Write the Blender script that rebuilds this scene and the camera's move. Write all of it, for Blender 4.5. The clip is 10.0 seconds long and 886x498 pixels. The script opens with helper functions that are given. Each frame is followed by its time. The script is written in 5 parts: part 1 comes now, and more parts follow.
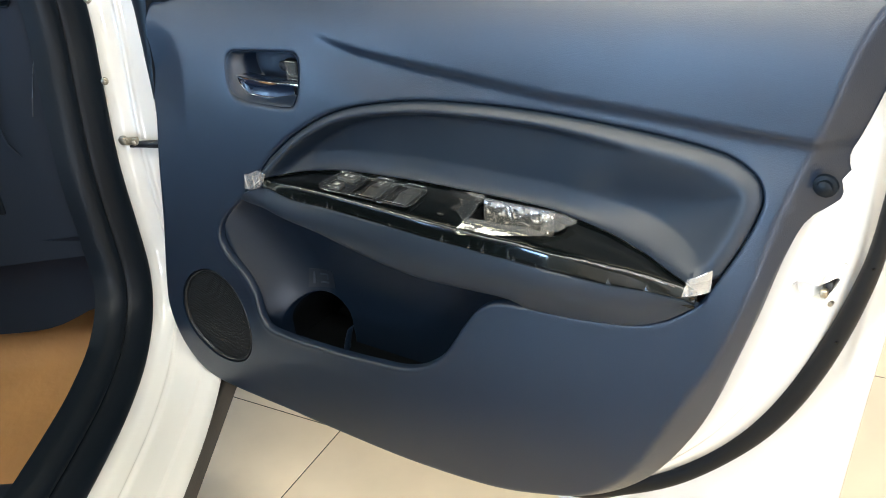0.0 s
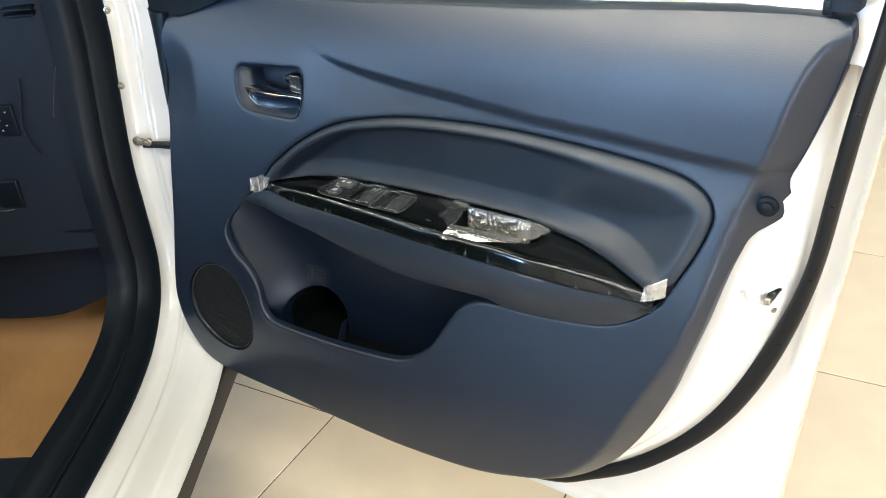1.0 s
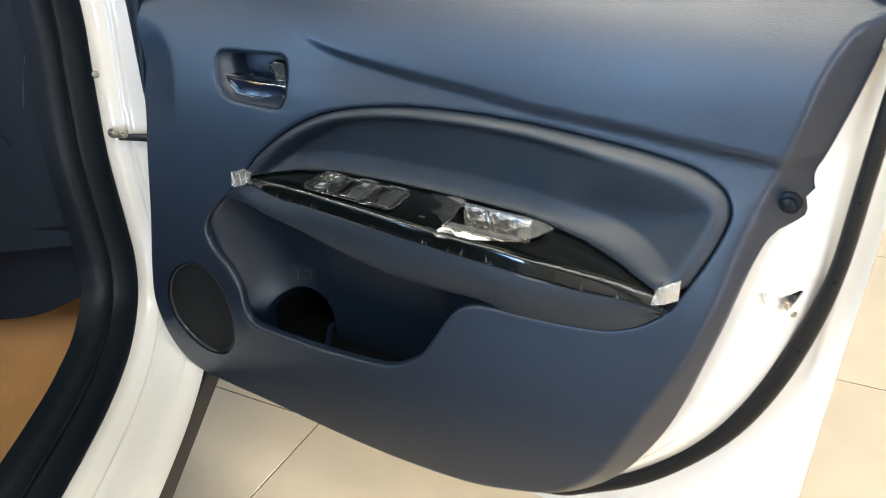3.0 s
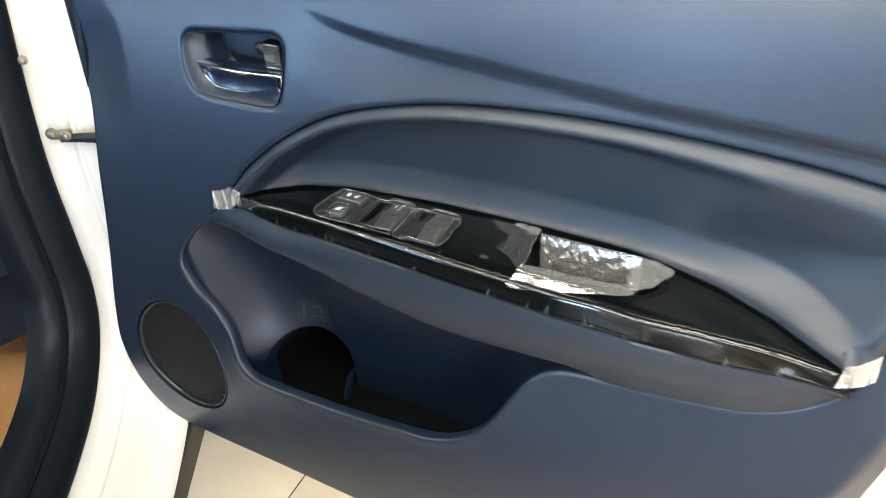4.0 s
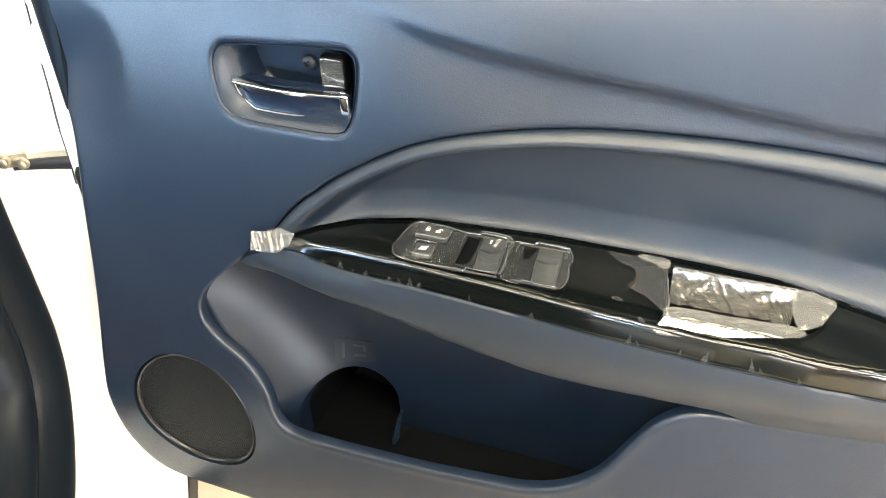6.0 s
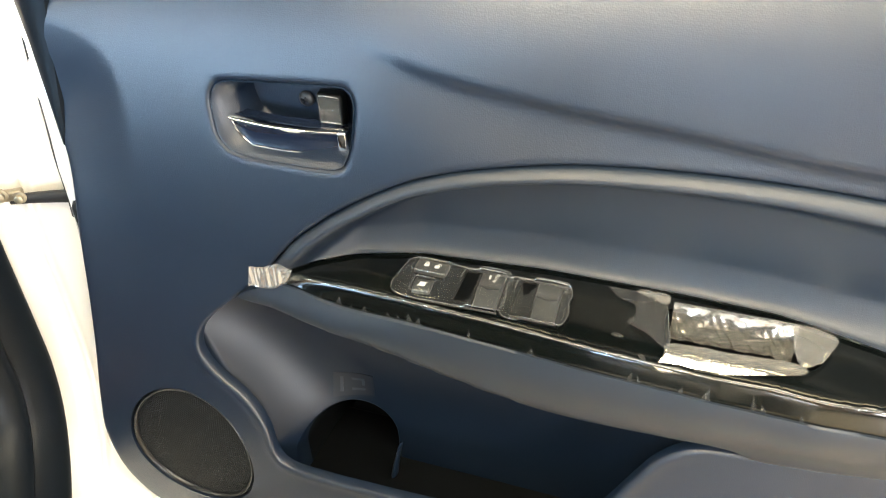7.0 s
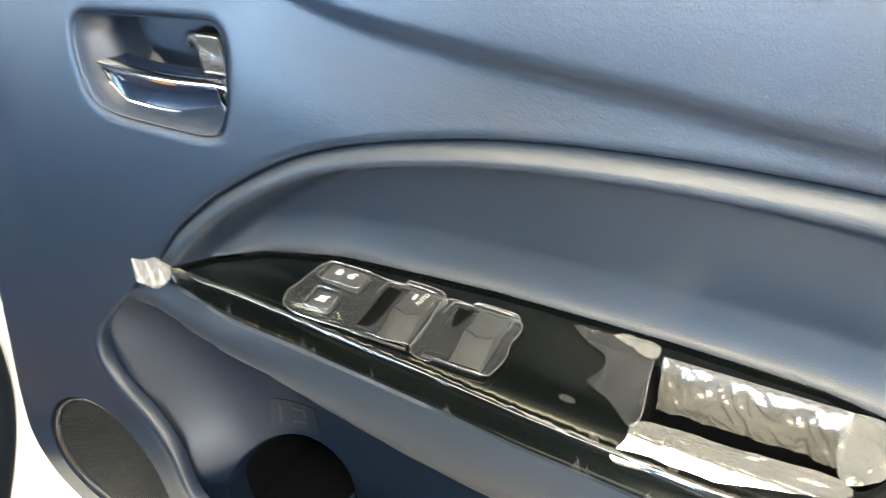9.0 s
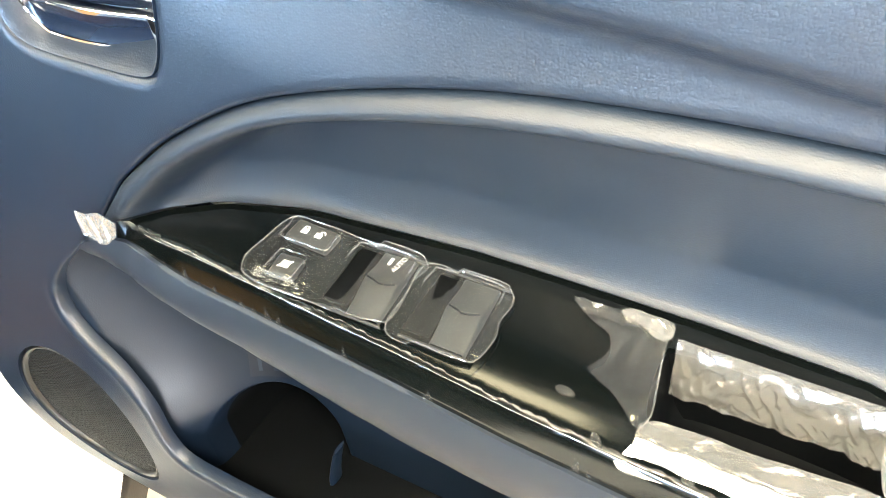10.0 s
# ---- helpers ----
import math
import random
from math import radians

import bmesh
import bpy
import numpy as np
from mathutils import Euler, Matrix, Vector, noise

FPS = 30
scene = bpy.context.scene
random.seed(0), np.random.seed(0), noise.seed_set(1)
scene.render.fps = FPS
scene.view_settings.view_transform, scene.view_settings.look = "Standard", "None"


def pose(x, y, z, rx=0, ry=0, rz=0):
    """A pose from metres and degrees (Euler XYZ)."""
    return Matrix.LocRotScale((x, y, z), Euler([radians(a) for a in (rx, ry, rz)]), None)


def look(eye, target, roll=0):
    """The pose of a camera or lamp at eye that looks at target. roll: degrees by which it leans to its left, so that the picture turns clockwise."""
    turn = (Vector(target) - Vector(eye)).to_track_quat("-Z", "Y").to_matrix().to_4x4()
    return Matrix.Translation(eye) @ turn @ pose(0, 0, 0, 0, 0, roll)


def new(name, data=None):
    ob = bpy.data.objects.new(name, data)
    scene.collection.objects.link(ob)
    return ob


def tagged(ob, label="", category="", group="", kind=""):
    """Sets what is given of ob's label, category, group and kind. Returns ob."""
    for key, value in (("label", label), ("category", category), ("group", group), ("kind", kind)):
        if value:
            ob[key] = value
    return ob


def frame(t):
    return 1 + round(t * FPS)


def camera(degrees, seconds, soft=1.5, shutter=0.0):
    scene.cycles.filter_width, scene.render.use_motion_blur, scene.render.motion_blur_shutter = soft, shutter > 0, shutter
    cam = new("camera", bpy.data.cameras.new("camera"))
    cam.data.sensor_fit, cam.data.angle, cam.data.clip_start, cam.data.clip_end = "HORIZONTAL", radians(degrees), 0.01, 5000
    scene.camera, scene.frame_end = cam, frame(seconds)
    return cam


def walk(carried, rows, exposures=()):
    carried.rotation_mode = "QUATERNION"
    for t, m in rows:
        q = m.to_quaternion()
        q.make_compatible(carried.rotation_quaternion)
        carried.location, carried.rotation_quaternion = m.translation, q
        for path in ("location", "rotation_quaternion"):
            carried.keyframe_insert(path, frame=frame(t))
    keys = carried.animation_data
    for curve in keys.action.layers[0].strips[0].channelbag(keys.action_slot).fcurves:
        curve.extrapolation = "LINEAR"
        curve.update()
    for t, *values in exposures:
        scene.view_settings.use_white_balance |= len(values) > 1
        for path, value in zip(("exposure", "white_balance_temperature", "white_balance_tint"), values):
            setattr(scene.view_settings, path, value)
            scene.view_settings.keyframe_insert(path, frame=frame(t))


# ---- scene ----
cam = camera(53.2, 10.0, 0.9, 0.4)
PATH = [
    (0.0, (0.9132, -0.7867, 1.3257), (0.3900, -0.0927, 0.8311), -6.91),
    (0.5, (0.9502, -0.8204, 1.3603), (0.4258, -0.1301, 0.8618), -6.51),
    (1.0, (0.9811, -0.8496, 1.3943), (0.4622, -0.1586, 0.8909), -5.52),
    (1.5, (0.9896, -0.8579, 1.4037), (0.4778, -0.1633, 0.8982), -5.09),
    (2.0, (0.9922, -0.8633, 1.3994), (0.4764, -0.1707, 0.8952), -5.15),
    (3.3, (0.8625, -0.7296, 1.3353), (0.3586, -0.0285, 0.8307), -5.13),
    (3.5, (0.7947, -0.6699, 1.3230), (0.2994, 0.0304, 0.8089), -6.19),
    (4.0, (0.6733, -0.5830, 1.2971), (0.2119, 0.0987, 0.7294), -6.45),
    (4.5, (0.5544, -0.5559, 1.3040), (0.1353, 0.1210, 0.6989), -6.81),
    (5.0, (0.4600, -0.5471, 1.3130), (0.1039, 0.1548, 0.6962), -5.72),
    (6.5, (0.3953, -0.5581, 1.3158), (0.1119, 0.1678, 0.6891), -2.95),
    (7.0, (0.3931, -0.5424, 1.3253), (0.1018, 0.1917, 0.7119), -3.47),
    (7.5, (0.3844, -0.5349, 1.3224), (0.0907, 0.2124, 0.7263), -3.20),
    (8.0, (0.4114, -0.5462, 1.3067), (0.0926, 0.1986, 0.7204), -3.91),
    (8.5, (0.4845, -0.4244, 1.2308), (-0.0081, 0.2513, 0.6825), -8.52),
    (9.0, (0.4735, -0.3134, 1.1826), (0.0143, 0.3434, 0.5845), -7.52),
    (9.5, (0.4526, -0.2356, 1.1751), (0.0187, 0.3406, 0.4826), -10.05),
    (10.0, (0.4405, -0.2268, 1.1690), (0.0092, 0.3359, 0.4638), -10.41),
]
EXPOSURE = [(0.0, 0.16, 5380, 10), (1.0, 0.08, 5380, 10), (2.0, -0.06, 5330, 10), (3.5, 0.22, 5420, 11), (4.2, 0.76, 5450, 11), (5.0, 1.15, 5650, 11), (6.5, 1.34, 6150, 10), (7.0, 1.05, 6250, 10), (7.5, 0.68, 6450, 10), (8.0, 0.72, 6350, 10), (8.5, 1.08, 6000, 10), (9.0, 1.58, 5900, 10), (9.5, 1.92, 5950, 10), (10.0, 1.98, 6000, 10)]
walk(cam, [(t, look(eye, target, roll)) for t, eye, target, roll in PATH], EXPOSURE)


# ---- light: a car showroom with daylight windows and warm ceiling lamps ----
world = bpy.data.worlds.new("world")
scene.world = world
world.use_nodes = True
wn = world.node_tree.nodes
sky = wn.new("ShaderNodeTexSky")
sky.sky_type, sky.sun_disc, sky.sun_elevation, sky.sun_rotation = "NISHITA", False, radians(40), radians(200)
world.node_tree.links.new(sky.outputs["Color"], wn["Background"].inputs["Color"])
wn["Background"].inputs["Strength"].default_value = 0.12
scene.view_settings.exposure = 0.0


def lamp(name, size, watts, colour, m):
    data = bpy.data.lights.new(name, "AREA")
    data.shape, data.size, data.size_y, data.energy, data.color = "RECTANGLE", size[0], size[1], watts, colour
    ob = new(name, data)
    ob.matrix_world = m
    return ob


# daylight in the openings of the long window wall, warm panels in the ceiling
WINDOWS = (-5.0, -3.1, -1.2, 4.6)
for wx in WINDOWS:
    lamp("window_light", (1.65, 1.25), {-5.0: 40, -3.1: 310, -1.2: 430, 4.6: 215}[wx], (0.96, 0.94, 0.90) if wx > 0 else (0.52, 0.75, 1.0), look((wx, -4.9, 1.1), (wx, 0, 1.1)))
# the three at x 3.1 are added fill, standing in for brightness from the right
CEILING_LAMPS = [(x, y) for y in (-2.1, -3.9) for x in (-4.4, -3.0, -1.6, -0.2)] + [(-0.7, 0.75), (1.0, 0.75), (-0.9, -0.95), (1.1, -0.95), (3.1, 2.6), (3.1, 1.2), (3.1, -1.2)]
for lx, ly in CEILING_LAMPS:
    watts = {(3.1, 2.6): 90, (3.1, 1.2): 70, (3.1, -1.2): 75}[lx, ly] if lx > 2 else (38 if lx > 0 else 18) if ly == -0.95 else (130 if (lx, ly) == (-0.2, -2.1) else 65) if ly < 0 else 18
    tone = (1.0, 0.91, 0.75) if lx > 2 and ly < 0 else (1.0, 0.96, 0.90) if lx > 2 else (1.0, 0.87, 0.62) if ly == -0.95 else (1.0, 0.80, 0.45) if ly > -1 else (1.0, 0.82, 0.54)
    lamp("ceiling_light_glow", (1.2, 0.7), watts, tone, look((lx, ly, 2.66), (lx, ly + 0.001, 0)))


# ---- materials ----
def material(name, base, rough=0.5, metal=0.0, spec=0.5, grain=0.0, grain_size=0.002, mottle=0.0, mottle_size=0.1, coat=0.0, pattern="noise"):
    m = bpy.data.materials.new(name)
    m.use_nodes = True
    nt = m.node_tree
    b = nt.nodes["Principled BSDF"]
    b.inputs["Base Color"].default_value = (*base, 1)
    b.inputs["Roughness"].default_value = rough
    b.inputs["Metallic"].default_value = metal
    b.inputs["Specular IOR Level"].default_value = spec
    b.inputs["Coat Weight"].default_value = coat
    b.inputs["Coat Roughness"].default_value = 0.03
    tc = nt.nodes.new("ShaderNodeTexCoord")
    if mottle:
        n = nt.nodes.new("ShaderNodeTexNoise")
        n.inputs["Scale"].default_value, n.inputs["Detail"].default_value = 1 / mottle_size, 6
        nt.links.new(tc.outputs["Object"], n.inputs["Vector"])
        mix = nt.nodes.new("ShaderNodeMix")
        mix.data_type = "RGBA"
        nt.links.new(n.outputs["Fac"], mix.inputs["Factor"])
        mix.inputs["A"].default_value = (*[c * (1 - mottle) for c in base], 1)
        mix.inputs["B"].default_value = (*[min(1, c * (1 + mottle)) for c in base], 1)
        nt.links.new(mix.outputs["Result"], b.inputs["Base Color"])
        ramp = nt.nodes.new("ShaderNodeMapRange")
        ramp.inputs["To Min"].default_value, ramp.inputs["To Max"].default_value = max(0.02, rough * 0.85), min(1, rough * 1.15)
        nt.links.new(n.outputs["Fac"], ramp.inputs["Value"])
        nt.links.new(ramp.outputs["Result"], b.inputs["Roughness"])
    if grain:
        if pattern == "leather":
            n = nt.nodes.new("ShaderNodeTexVoronoi")
            n.feature = "F1"
            n.inputs["Randomness"].default_value = 0.7
            out = n.outputs["Distance"]
        else:
            n = nt.nodes.new("ShaderNodeTexNoise")
            n.inputs["Detail"].default_value = 3
            out = n.outputs["Fac"]
        n.inputs["Scale"].default_value = 1 / grain_size
        nt.links.new(tc.outputs["Object"], n.inputs["Vector"])
        bump = nt.nodes.new("ShaderNodeBump")
        bump.inputs["Strength"].default_value, bump.inputs["Distance"].default_value = grain, grain_size * 0.3
        bump.invert = pattern == "leather"
        nt.links.new(out, bump.inputs["Height"])
        nt.links.new(bump.outputs["Normal"], b.inputs["Normal"])
    return m


M_TRIM = material("grained dark trim plastic", (0.0038, 0.0096, 0.0225), 0.39, spec=0.53, grain=0.30, grain_size=0.0014, mottle=0.08, mottle_size=0.05, pattern="leather")
M_PAD = material("soft grained armrest skin", (0.0050, 0.0108, 0.0215), 0.48, spec=0.50, grain=0.3, grain_size=0.0009, mottle=0.06, mottle_size=0.04, pattern="leather")
M_POCKET = material("smooth dark pocket plastic", (0.0040, 0.0078, 0.0160), 0.36, spec=0.22, grain=0.12, grain_size=0.0014, mottle=0.08, mottle_size=0.05, pattern="leather")
M_DARK = material("black plastic", (0.012, 0.013, 0.016), 0.45, grain=0.2, grain_size=0.001)
M_INNER = material("matt black cabin plastic", (0.005, 0.0085, 0.0155), 0.6, spec=0.2, grain=0.2, grain_size=0.001)
# black parts, and painted shade inside the bottle holder, pocket and switch wells
M_BLACK = material("deep black plastic and recess shade", (0.0022, 0.0026, 0.0030), 0.5, spec=0.1)
M_RING = material("satin black ring", (0.004, 0.005, 0.007), 0.34, spec=0.4)
M_SEAT = material("dark seat cloth", (0.02, 0.02, 0.022), 0.9, grain=0.4, grain_size=0.003, mottle=0.15, mottle_size=0.02)
M_GLOSS = material("piano black gloss", (0.0020, 0.0028, 0.0027), 0.13, spec=0.45)
M_CHROME = material("chrome plate", (0.85, 0.86, 0.88), 0.06, metal=1.0)
M_DCHROME = material("dark gloss navy lacquer", (0.006, 0.010, 0.022), 0.22, spec=0.3)
M_STEEL = material("zinc plated steel", (0.40, 0.36, 0.28), 0.38, metal=1.0, mottle=0.2, mottle_size=0.004)
M_PAINT = material("white car paint", (0.71, 0.695, 0.655), 0.22, coat=0.8, mottle=0.015, mottle_size=0.2)
M_RUBBER = material("black rubber", (0.0030, 0.0052, 0.0085), 0.42, spec=0.16, grain=0.2, grain_size=0.002)
M_STRIP = material("matt black strip rubber", (0.0056, 0.0056, 0.0060), 0.5, spec=0.2, grain=0.2, grain_size=0.002)
M_GREY = material("grey switch plastic", (0.024, 0.026, 0.027), 0.40, grain=0.15, grain_size=0.0008)
M_MARK = material("embossed plastic", (0.0024, 0.0050, 0.0105), 0.5, spec=0.35)
M_WHITE = material("white print", (0.6, 0.6, 0.6), 0.5)
M_GROUT = material("grout", (0.07, 0.055, 0.04), 0.9, mottle=0.2, mottle_size=0.02)
M_WALL = material("warm plaster", (0.62, 0.55, 0.44), 0.8, mottle=0.05, mottle_size=0.5, grain=0.1, grain_size=0.01)
M_WOOD = material("tan wood panelling", (0.42, 0.27, 0.14), 0.6, mottle=0.15, mottle_size=0.3)
M_FAR = material("dark display wall", (0.06, 0.055, 0.045), 0.8, mottle=0.06, mottle_size=0.5)
M_CEIL = material("ceiling board", (0.78, 0.70, 0.55), 0.85, mottle=0.04, mottle_size=0.6)
M_CEIL_DARK = material("dark open ceiling", (0.012, 0.011, 0.009), 0.85, mottle=0.04, mottle_size=0.6)
M_PAPER = material("tan floor protection paper", (0.29, 0.15, 0.047), 0.7, grain=0.3, grain_size=0.02, mottle=0.2, mottle_size=0.12)
M_SEALANT = material("underbody coating", (0.05, 0.045, 0.04), 0.8, grain=0.4, grain_size=0.004)


def tile_material():
    m = material("polished cream floor tile", (0.70, 0.59, 0.42), 0.22, mottle=0.12, mottle_size=0.12, coat=0.2)
    nt = m.node_tree
    b = nt.nodes["Principled BSDF"]
    link = b.inputs["Base Color"].links[0]
    info = nt.nodes.new("ShaderNodeObjectInfo")
    hsv = nt.nodes.new("ShaderNodeHueSaturation")
    mr = nt.nodes.new("ShaderNodeMapRange")
    mr.inputs["To Min"].default_value, mr.inputs["To Max"].default_value = 0.95, 1.05
    nt.links.new(info.outputs["Random"], mr.inputs["Value"])
    nt.links.new(mr.outputs["Result"], hsv.inputs["Value"])
    nt.links.new(link.from_socket, hsv.inputs["Color"])
    nt.links.new(hsv.outputs["Color"], b.inputs["Base Color"])
    return m


M_TILE = tile_material()


def film_material(name, tint, rough, amount, bump_size, bump, haze=0.07, haze_colour=(0.7, 0.72, 0.75)):
    """Clear protective film: mostly see-through, with glossy wrinkles."""
    m = bpy.data.materials.new(name)
    m.use_nodes = True
    nt = m.node_tree
    nt.nodes.remove(nt.nodes["Principled BSDF"])
    out = nt.nodes["Material Output"]
    tr = nt.nodes.new("ShaderNodeBsdfTransparent")
    tr.inputs["Color"].default_value = (*tint, 1)
    gl = nt.nodes.new("ShaderNodeBsdfGlossy")
    gl.inputs["Roughness"].default_value = rough
    df = nt.nodes.new("ShaderNodeBsdfDiffuse")
    df.inputs["Color"].default_value = (*haze_colour, 1)
    mix, mix2 = nt.nodes.new("ShaderNodeMixShader"), nt.nodes.new("ShaderNodeMixShader")
    mix.inputs["Fac"].default_value, mix2.inputs["Fac"].default_value = amount, haze
    tc, n, bp = nt.nodes.new("ShaderNodeTexCoord"), nt.nodes.new("ShaderNodeTexNoise"), nt.nodes.new("ShaderNodeBump")
    n.inputs["Scale"].default_value, n.inputs["Detail"].default_value, n.inputs["Distortion"].default_value = 1 / bump_size, 2, 1.2
    bp.inputs["Strength"].default_value, bp.inputs["Distance"].default_value = bump, bump_size * 0.4
    nt.links.new(tc.outputs["Object"], n.inputs["Vector"])
    nt.links.new(n.outputs["Fac"], bp.inputs["Height"])
    nt.links.new(bp.outputs["Normal"], gl.inputs["Normal"])
    nt.links.new(tr.outputs[0], mix.inputs[1])
    nt.links.new(gl.outputs[0], mix.inputs[2])
    nt.links.new(mix.outputs[0], mix2.inputs[1])
    nt.links.new(df.outputs[0], mix2.inputs[2])
    nt.links.new(mix2.outputs[0], out.inputs["Surface"])
    return m


M_FILM = film_material("clear protective film", (0.96, 0.97, 0.97), 0.14, 0.06, 0.03, 0.10, 0.022)
M_HAZE = film_material("thin torn film", (0.95, 0.95, 0.95), 0.3, 0.02, 0.01, 0.2, 0.022)
M_CRUMPLE = film_material("crumpled clear film", (0.84, 0.84, 0.82), 0.17, 0.36, 0.010, 0.14, 0.085, (0.84, 0.83, 0.80))
M_TAPE = film_material("clear adhesive tape", (0.80, 0.81, 0.82), 0.16, 0.40, 0.012, 0.2, 0.16)
M_LOOSE = film_material("loose clear film", (0.86, 0.87, 0.88), 0.16, 0.16, 0.05, 0.0, 0.018)
M_BORDER = film_material("moulded film border", (0.80, 0.81, 0.82), 0.22, 0.22, 0.01, 0.1, 0.06)
M_TINT = film_material("tinted car glass", (0.84, 0.88, 0.90), 0.02, 0.06, 1.0, 0.0, 0.01)
# windscreen darker than clear glass, so that less daylight reaches the door trim
M_SCREEN = film_material("windscreen darkened to limit daylight", (0.42, 0.45, 0.46), 0.02, 0.06, 1.0, 0.0, 0.01)
M_GLASS = film_material("window glass", (0.90, 0.95, 0.93), 0.02, 0.06, 1.0, 0.0)


# ---- building tools ----
def smooth(a, b, t):
    t = np.clip((np.asarray(t, float) - a) / (b - a), 0, 1)
    return t * t * (3 - 2 * t)


def spline(points, step=0.006, closed=False):
    """A smooth curve through the points, sampled about every step."""
    p = np.array(points, float)
    n = len(p)
    out = []
    for i in range(n if closed else n - 1):
        if closed:
            a, b, c, d = p[(i - 1) % n], p[i], p[(i + 1) % n], p[(i + 2) % n]
        else:
            a, b, c, d = p[max(i - 1, 0)], p[i], p[i + 1], p[min(i + 2, n - 1)]
        k = max(1, int(np.linalg.norm(c - b) / step + 0.5))
        for j in range(k):
            t = j / k
            out.append(0.5 * (2 * b + (c - a) * t + (2 * a - 5 * b + 4 * c - d) * t * t + (3 * b - a - 3 * c + d) * t ** 3))
    if not closed:
        out.append(p[-1])
    return np.array(out)


def distance(q, poly, closed=True):
    """The distance of each point of q from a polyline."""
    a = np.array(poly)
    b = np.roll(a, -1, 0) if closed else a[1:]
    a = a if closed else a[:-1]
    best = np.full(len(q), 1e9)
    for s, e in zip(a, b):
        d = e - s
        t = np.clip(((q - s) @ d) / max(d @ d, 1e-12), 0, 1)
        best = np.minimum(best, np.hypot(*(q - s - t[:, None] * d).T))
    return best


def even(poly, n=120):
    p = np.vstack([poly, poly[:1]])
    s = np.concatenate([[0], np.cumsum(np.linalg.norm(np.diff(p, axis=0), axis=1))])
    t = np.linspace(0, s[-1], n, endpoint=False)
    return np.stack([np.interp(t, s, p[:, 0]), np.interp(t, s, p[:, 1])], 1)


def inside(q, poly):
    a = np.array(poly)
    b = np.roll(a, -1, 0)
    hit = np.zeros(len(q), bool)
    for (x0, y0), (x1, y1) in zip(a, b):
        if y0 != y1:
            hit ^= ((y0 > q[:, 1]) != (y1 > q[:, 1])) & (q[:, 0] < (x1 - x0) * (q[:, 1] - y0) / (y1 - y0) + x0)
    return hit


def skin(outline, holes, place, res=0.01, rings=(), skirt=None, hole_skirt=None):
    """A mesh over a flat outline with holes; place(points) gives the places in space. Rings of points follow the edges;
    skirts turn the edges back by a vector, so that the skin has depth."""
    from mathutils.geometry import delaunay_2d_cdt
    loops = [np.array(outline)] + [np.array(h) for h in holes]
    pts, edges = [], []
    for lp in loops:
        k = len(pts)
        pts += list(lp)
        edges += [(k + i, k + (i + 1) % len(lp)) for i in range(len(lp))]
    lo, hi = loops[0].min(0), loops[0].max(0)
    gx, gy = np.meshgrid(np.arange(lo[0], hi[0], res), np.arange(lo[1], hi[1], res * 0.87))
    gx[1::2] += res / 2
    extra = [np.stack([gx.ravel(), gy.ravel()], 1)]
    far = [np.full(len(extra[0]), max(rings, default=0) + 0.55 * res)]
    for r in rings:
        for i, lp in enumerate(loops):
            t = np.roll(lp, -1, 0) - np.roll(lp, 1, 0)
            t /= np.maximum(np.linalg.norm(t, axis=1), 1e-9)[:, None]
            for sgn in (1, -1):
                extra.append(lp + sgn * r * np.stack([-t[:, 1], t[:, 0]], 1))
                far.append(np.full(len(lp), r * 0.97))
    q, f = np.concatenate(extra), np.concatenate(far)
    keep = inside(q, loops[0])
    for h in loops[1:]:
        keep &= ~inside(q, h)
    q, f = q[keep], f[keep]
    d = np.min([distance(q, lp) for lp in loops], 0)
    q = q[d >= f]
    allp = [Vector(p) for p in pts] + [Vector(p) for p in q]
    vs, es, fs, *_ = delaunay_2d_cdt(allp, edges, [], 1, 1e-6)
    v2 = np.array([tuple(v) for v in vs])
    cen = np.array([v2[list(f_)].mean(0) for f_ in fs])
    ok = inside(cen, loops[0])
    for h in loops[1:]:
        ok &= ~inside(cen, h)
    co = place(v2)
    bm = bmesh.new()
    bv = [bm.verts.new(c) for c in co]
    for f_, k in zip(fs, ok):
        if k:
            bm.faces.new([bv[i] for i in f_])
    for i, (lp, sk) in enumerate([(loops[0], skirt)] + [(h, hole_skirt[k] if isinstance(hole_skirt, list) else hole_skirt) for k, h in enumerate(loops[1:])]):
        if sk is None:
            continue
        rim = set()
        dd = distance(v2, lp)
        rim = {j for j in range(len(v2)) if dd[j] < 1e-5}
        bm.verts.index_update()
        low = {}
        for e in [e for e in bm.edges if len(e.link_faces) == 1 and e.verts[0].index in rim and e.verts[1].index in rim]:
            a, b = e.verts
            for v in (a, b):
                if v.index not in low:
                    low[v.index] = bm.verts.new(v.co + Vector(sk))
            bm.faces.new((a, b, low[b.index], low[a.index]))
        bm.verts.index_update()
    for v in [v for v in bm.verts if not v.link_faces]:
        bm.verts.remove(v)
    bmesh.ops.recalc_face_normals(bm, faces=bm.faces)
    return bm


def loft(rows, closed=False, caps=False):
    """A mesh through rows of places, all rows of the same length. closed: each row is a ring."""
    bm = bmesh.new()
    vs = [[bm.verts.new(p) for p in r] for r in rows]
    n = len(rows[0])
    for a, b in zip(vs[:-1], vs[1:]):
        for i in range(n if closed else n - 1):
            bm.faces.new((a[i], a[(i + 1) % n], b[(i + 1) % n], b[i]))
    if caps in (True, "first"):
        bm.faces.new(vs[0])
    if caps in (True, "last"):
        bm.faces.new(list(reversed(vs[-1])))
    bmesh.ops.recalc_face_normals(bm, faces=bm.faces)
    return bm


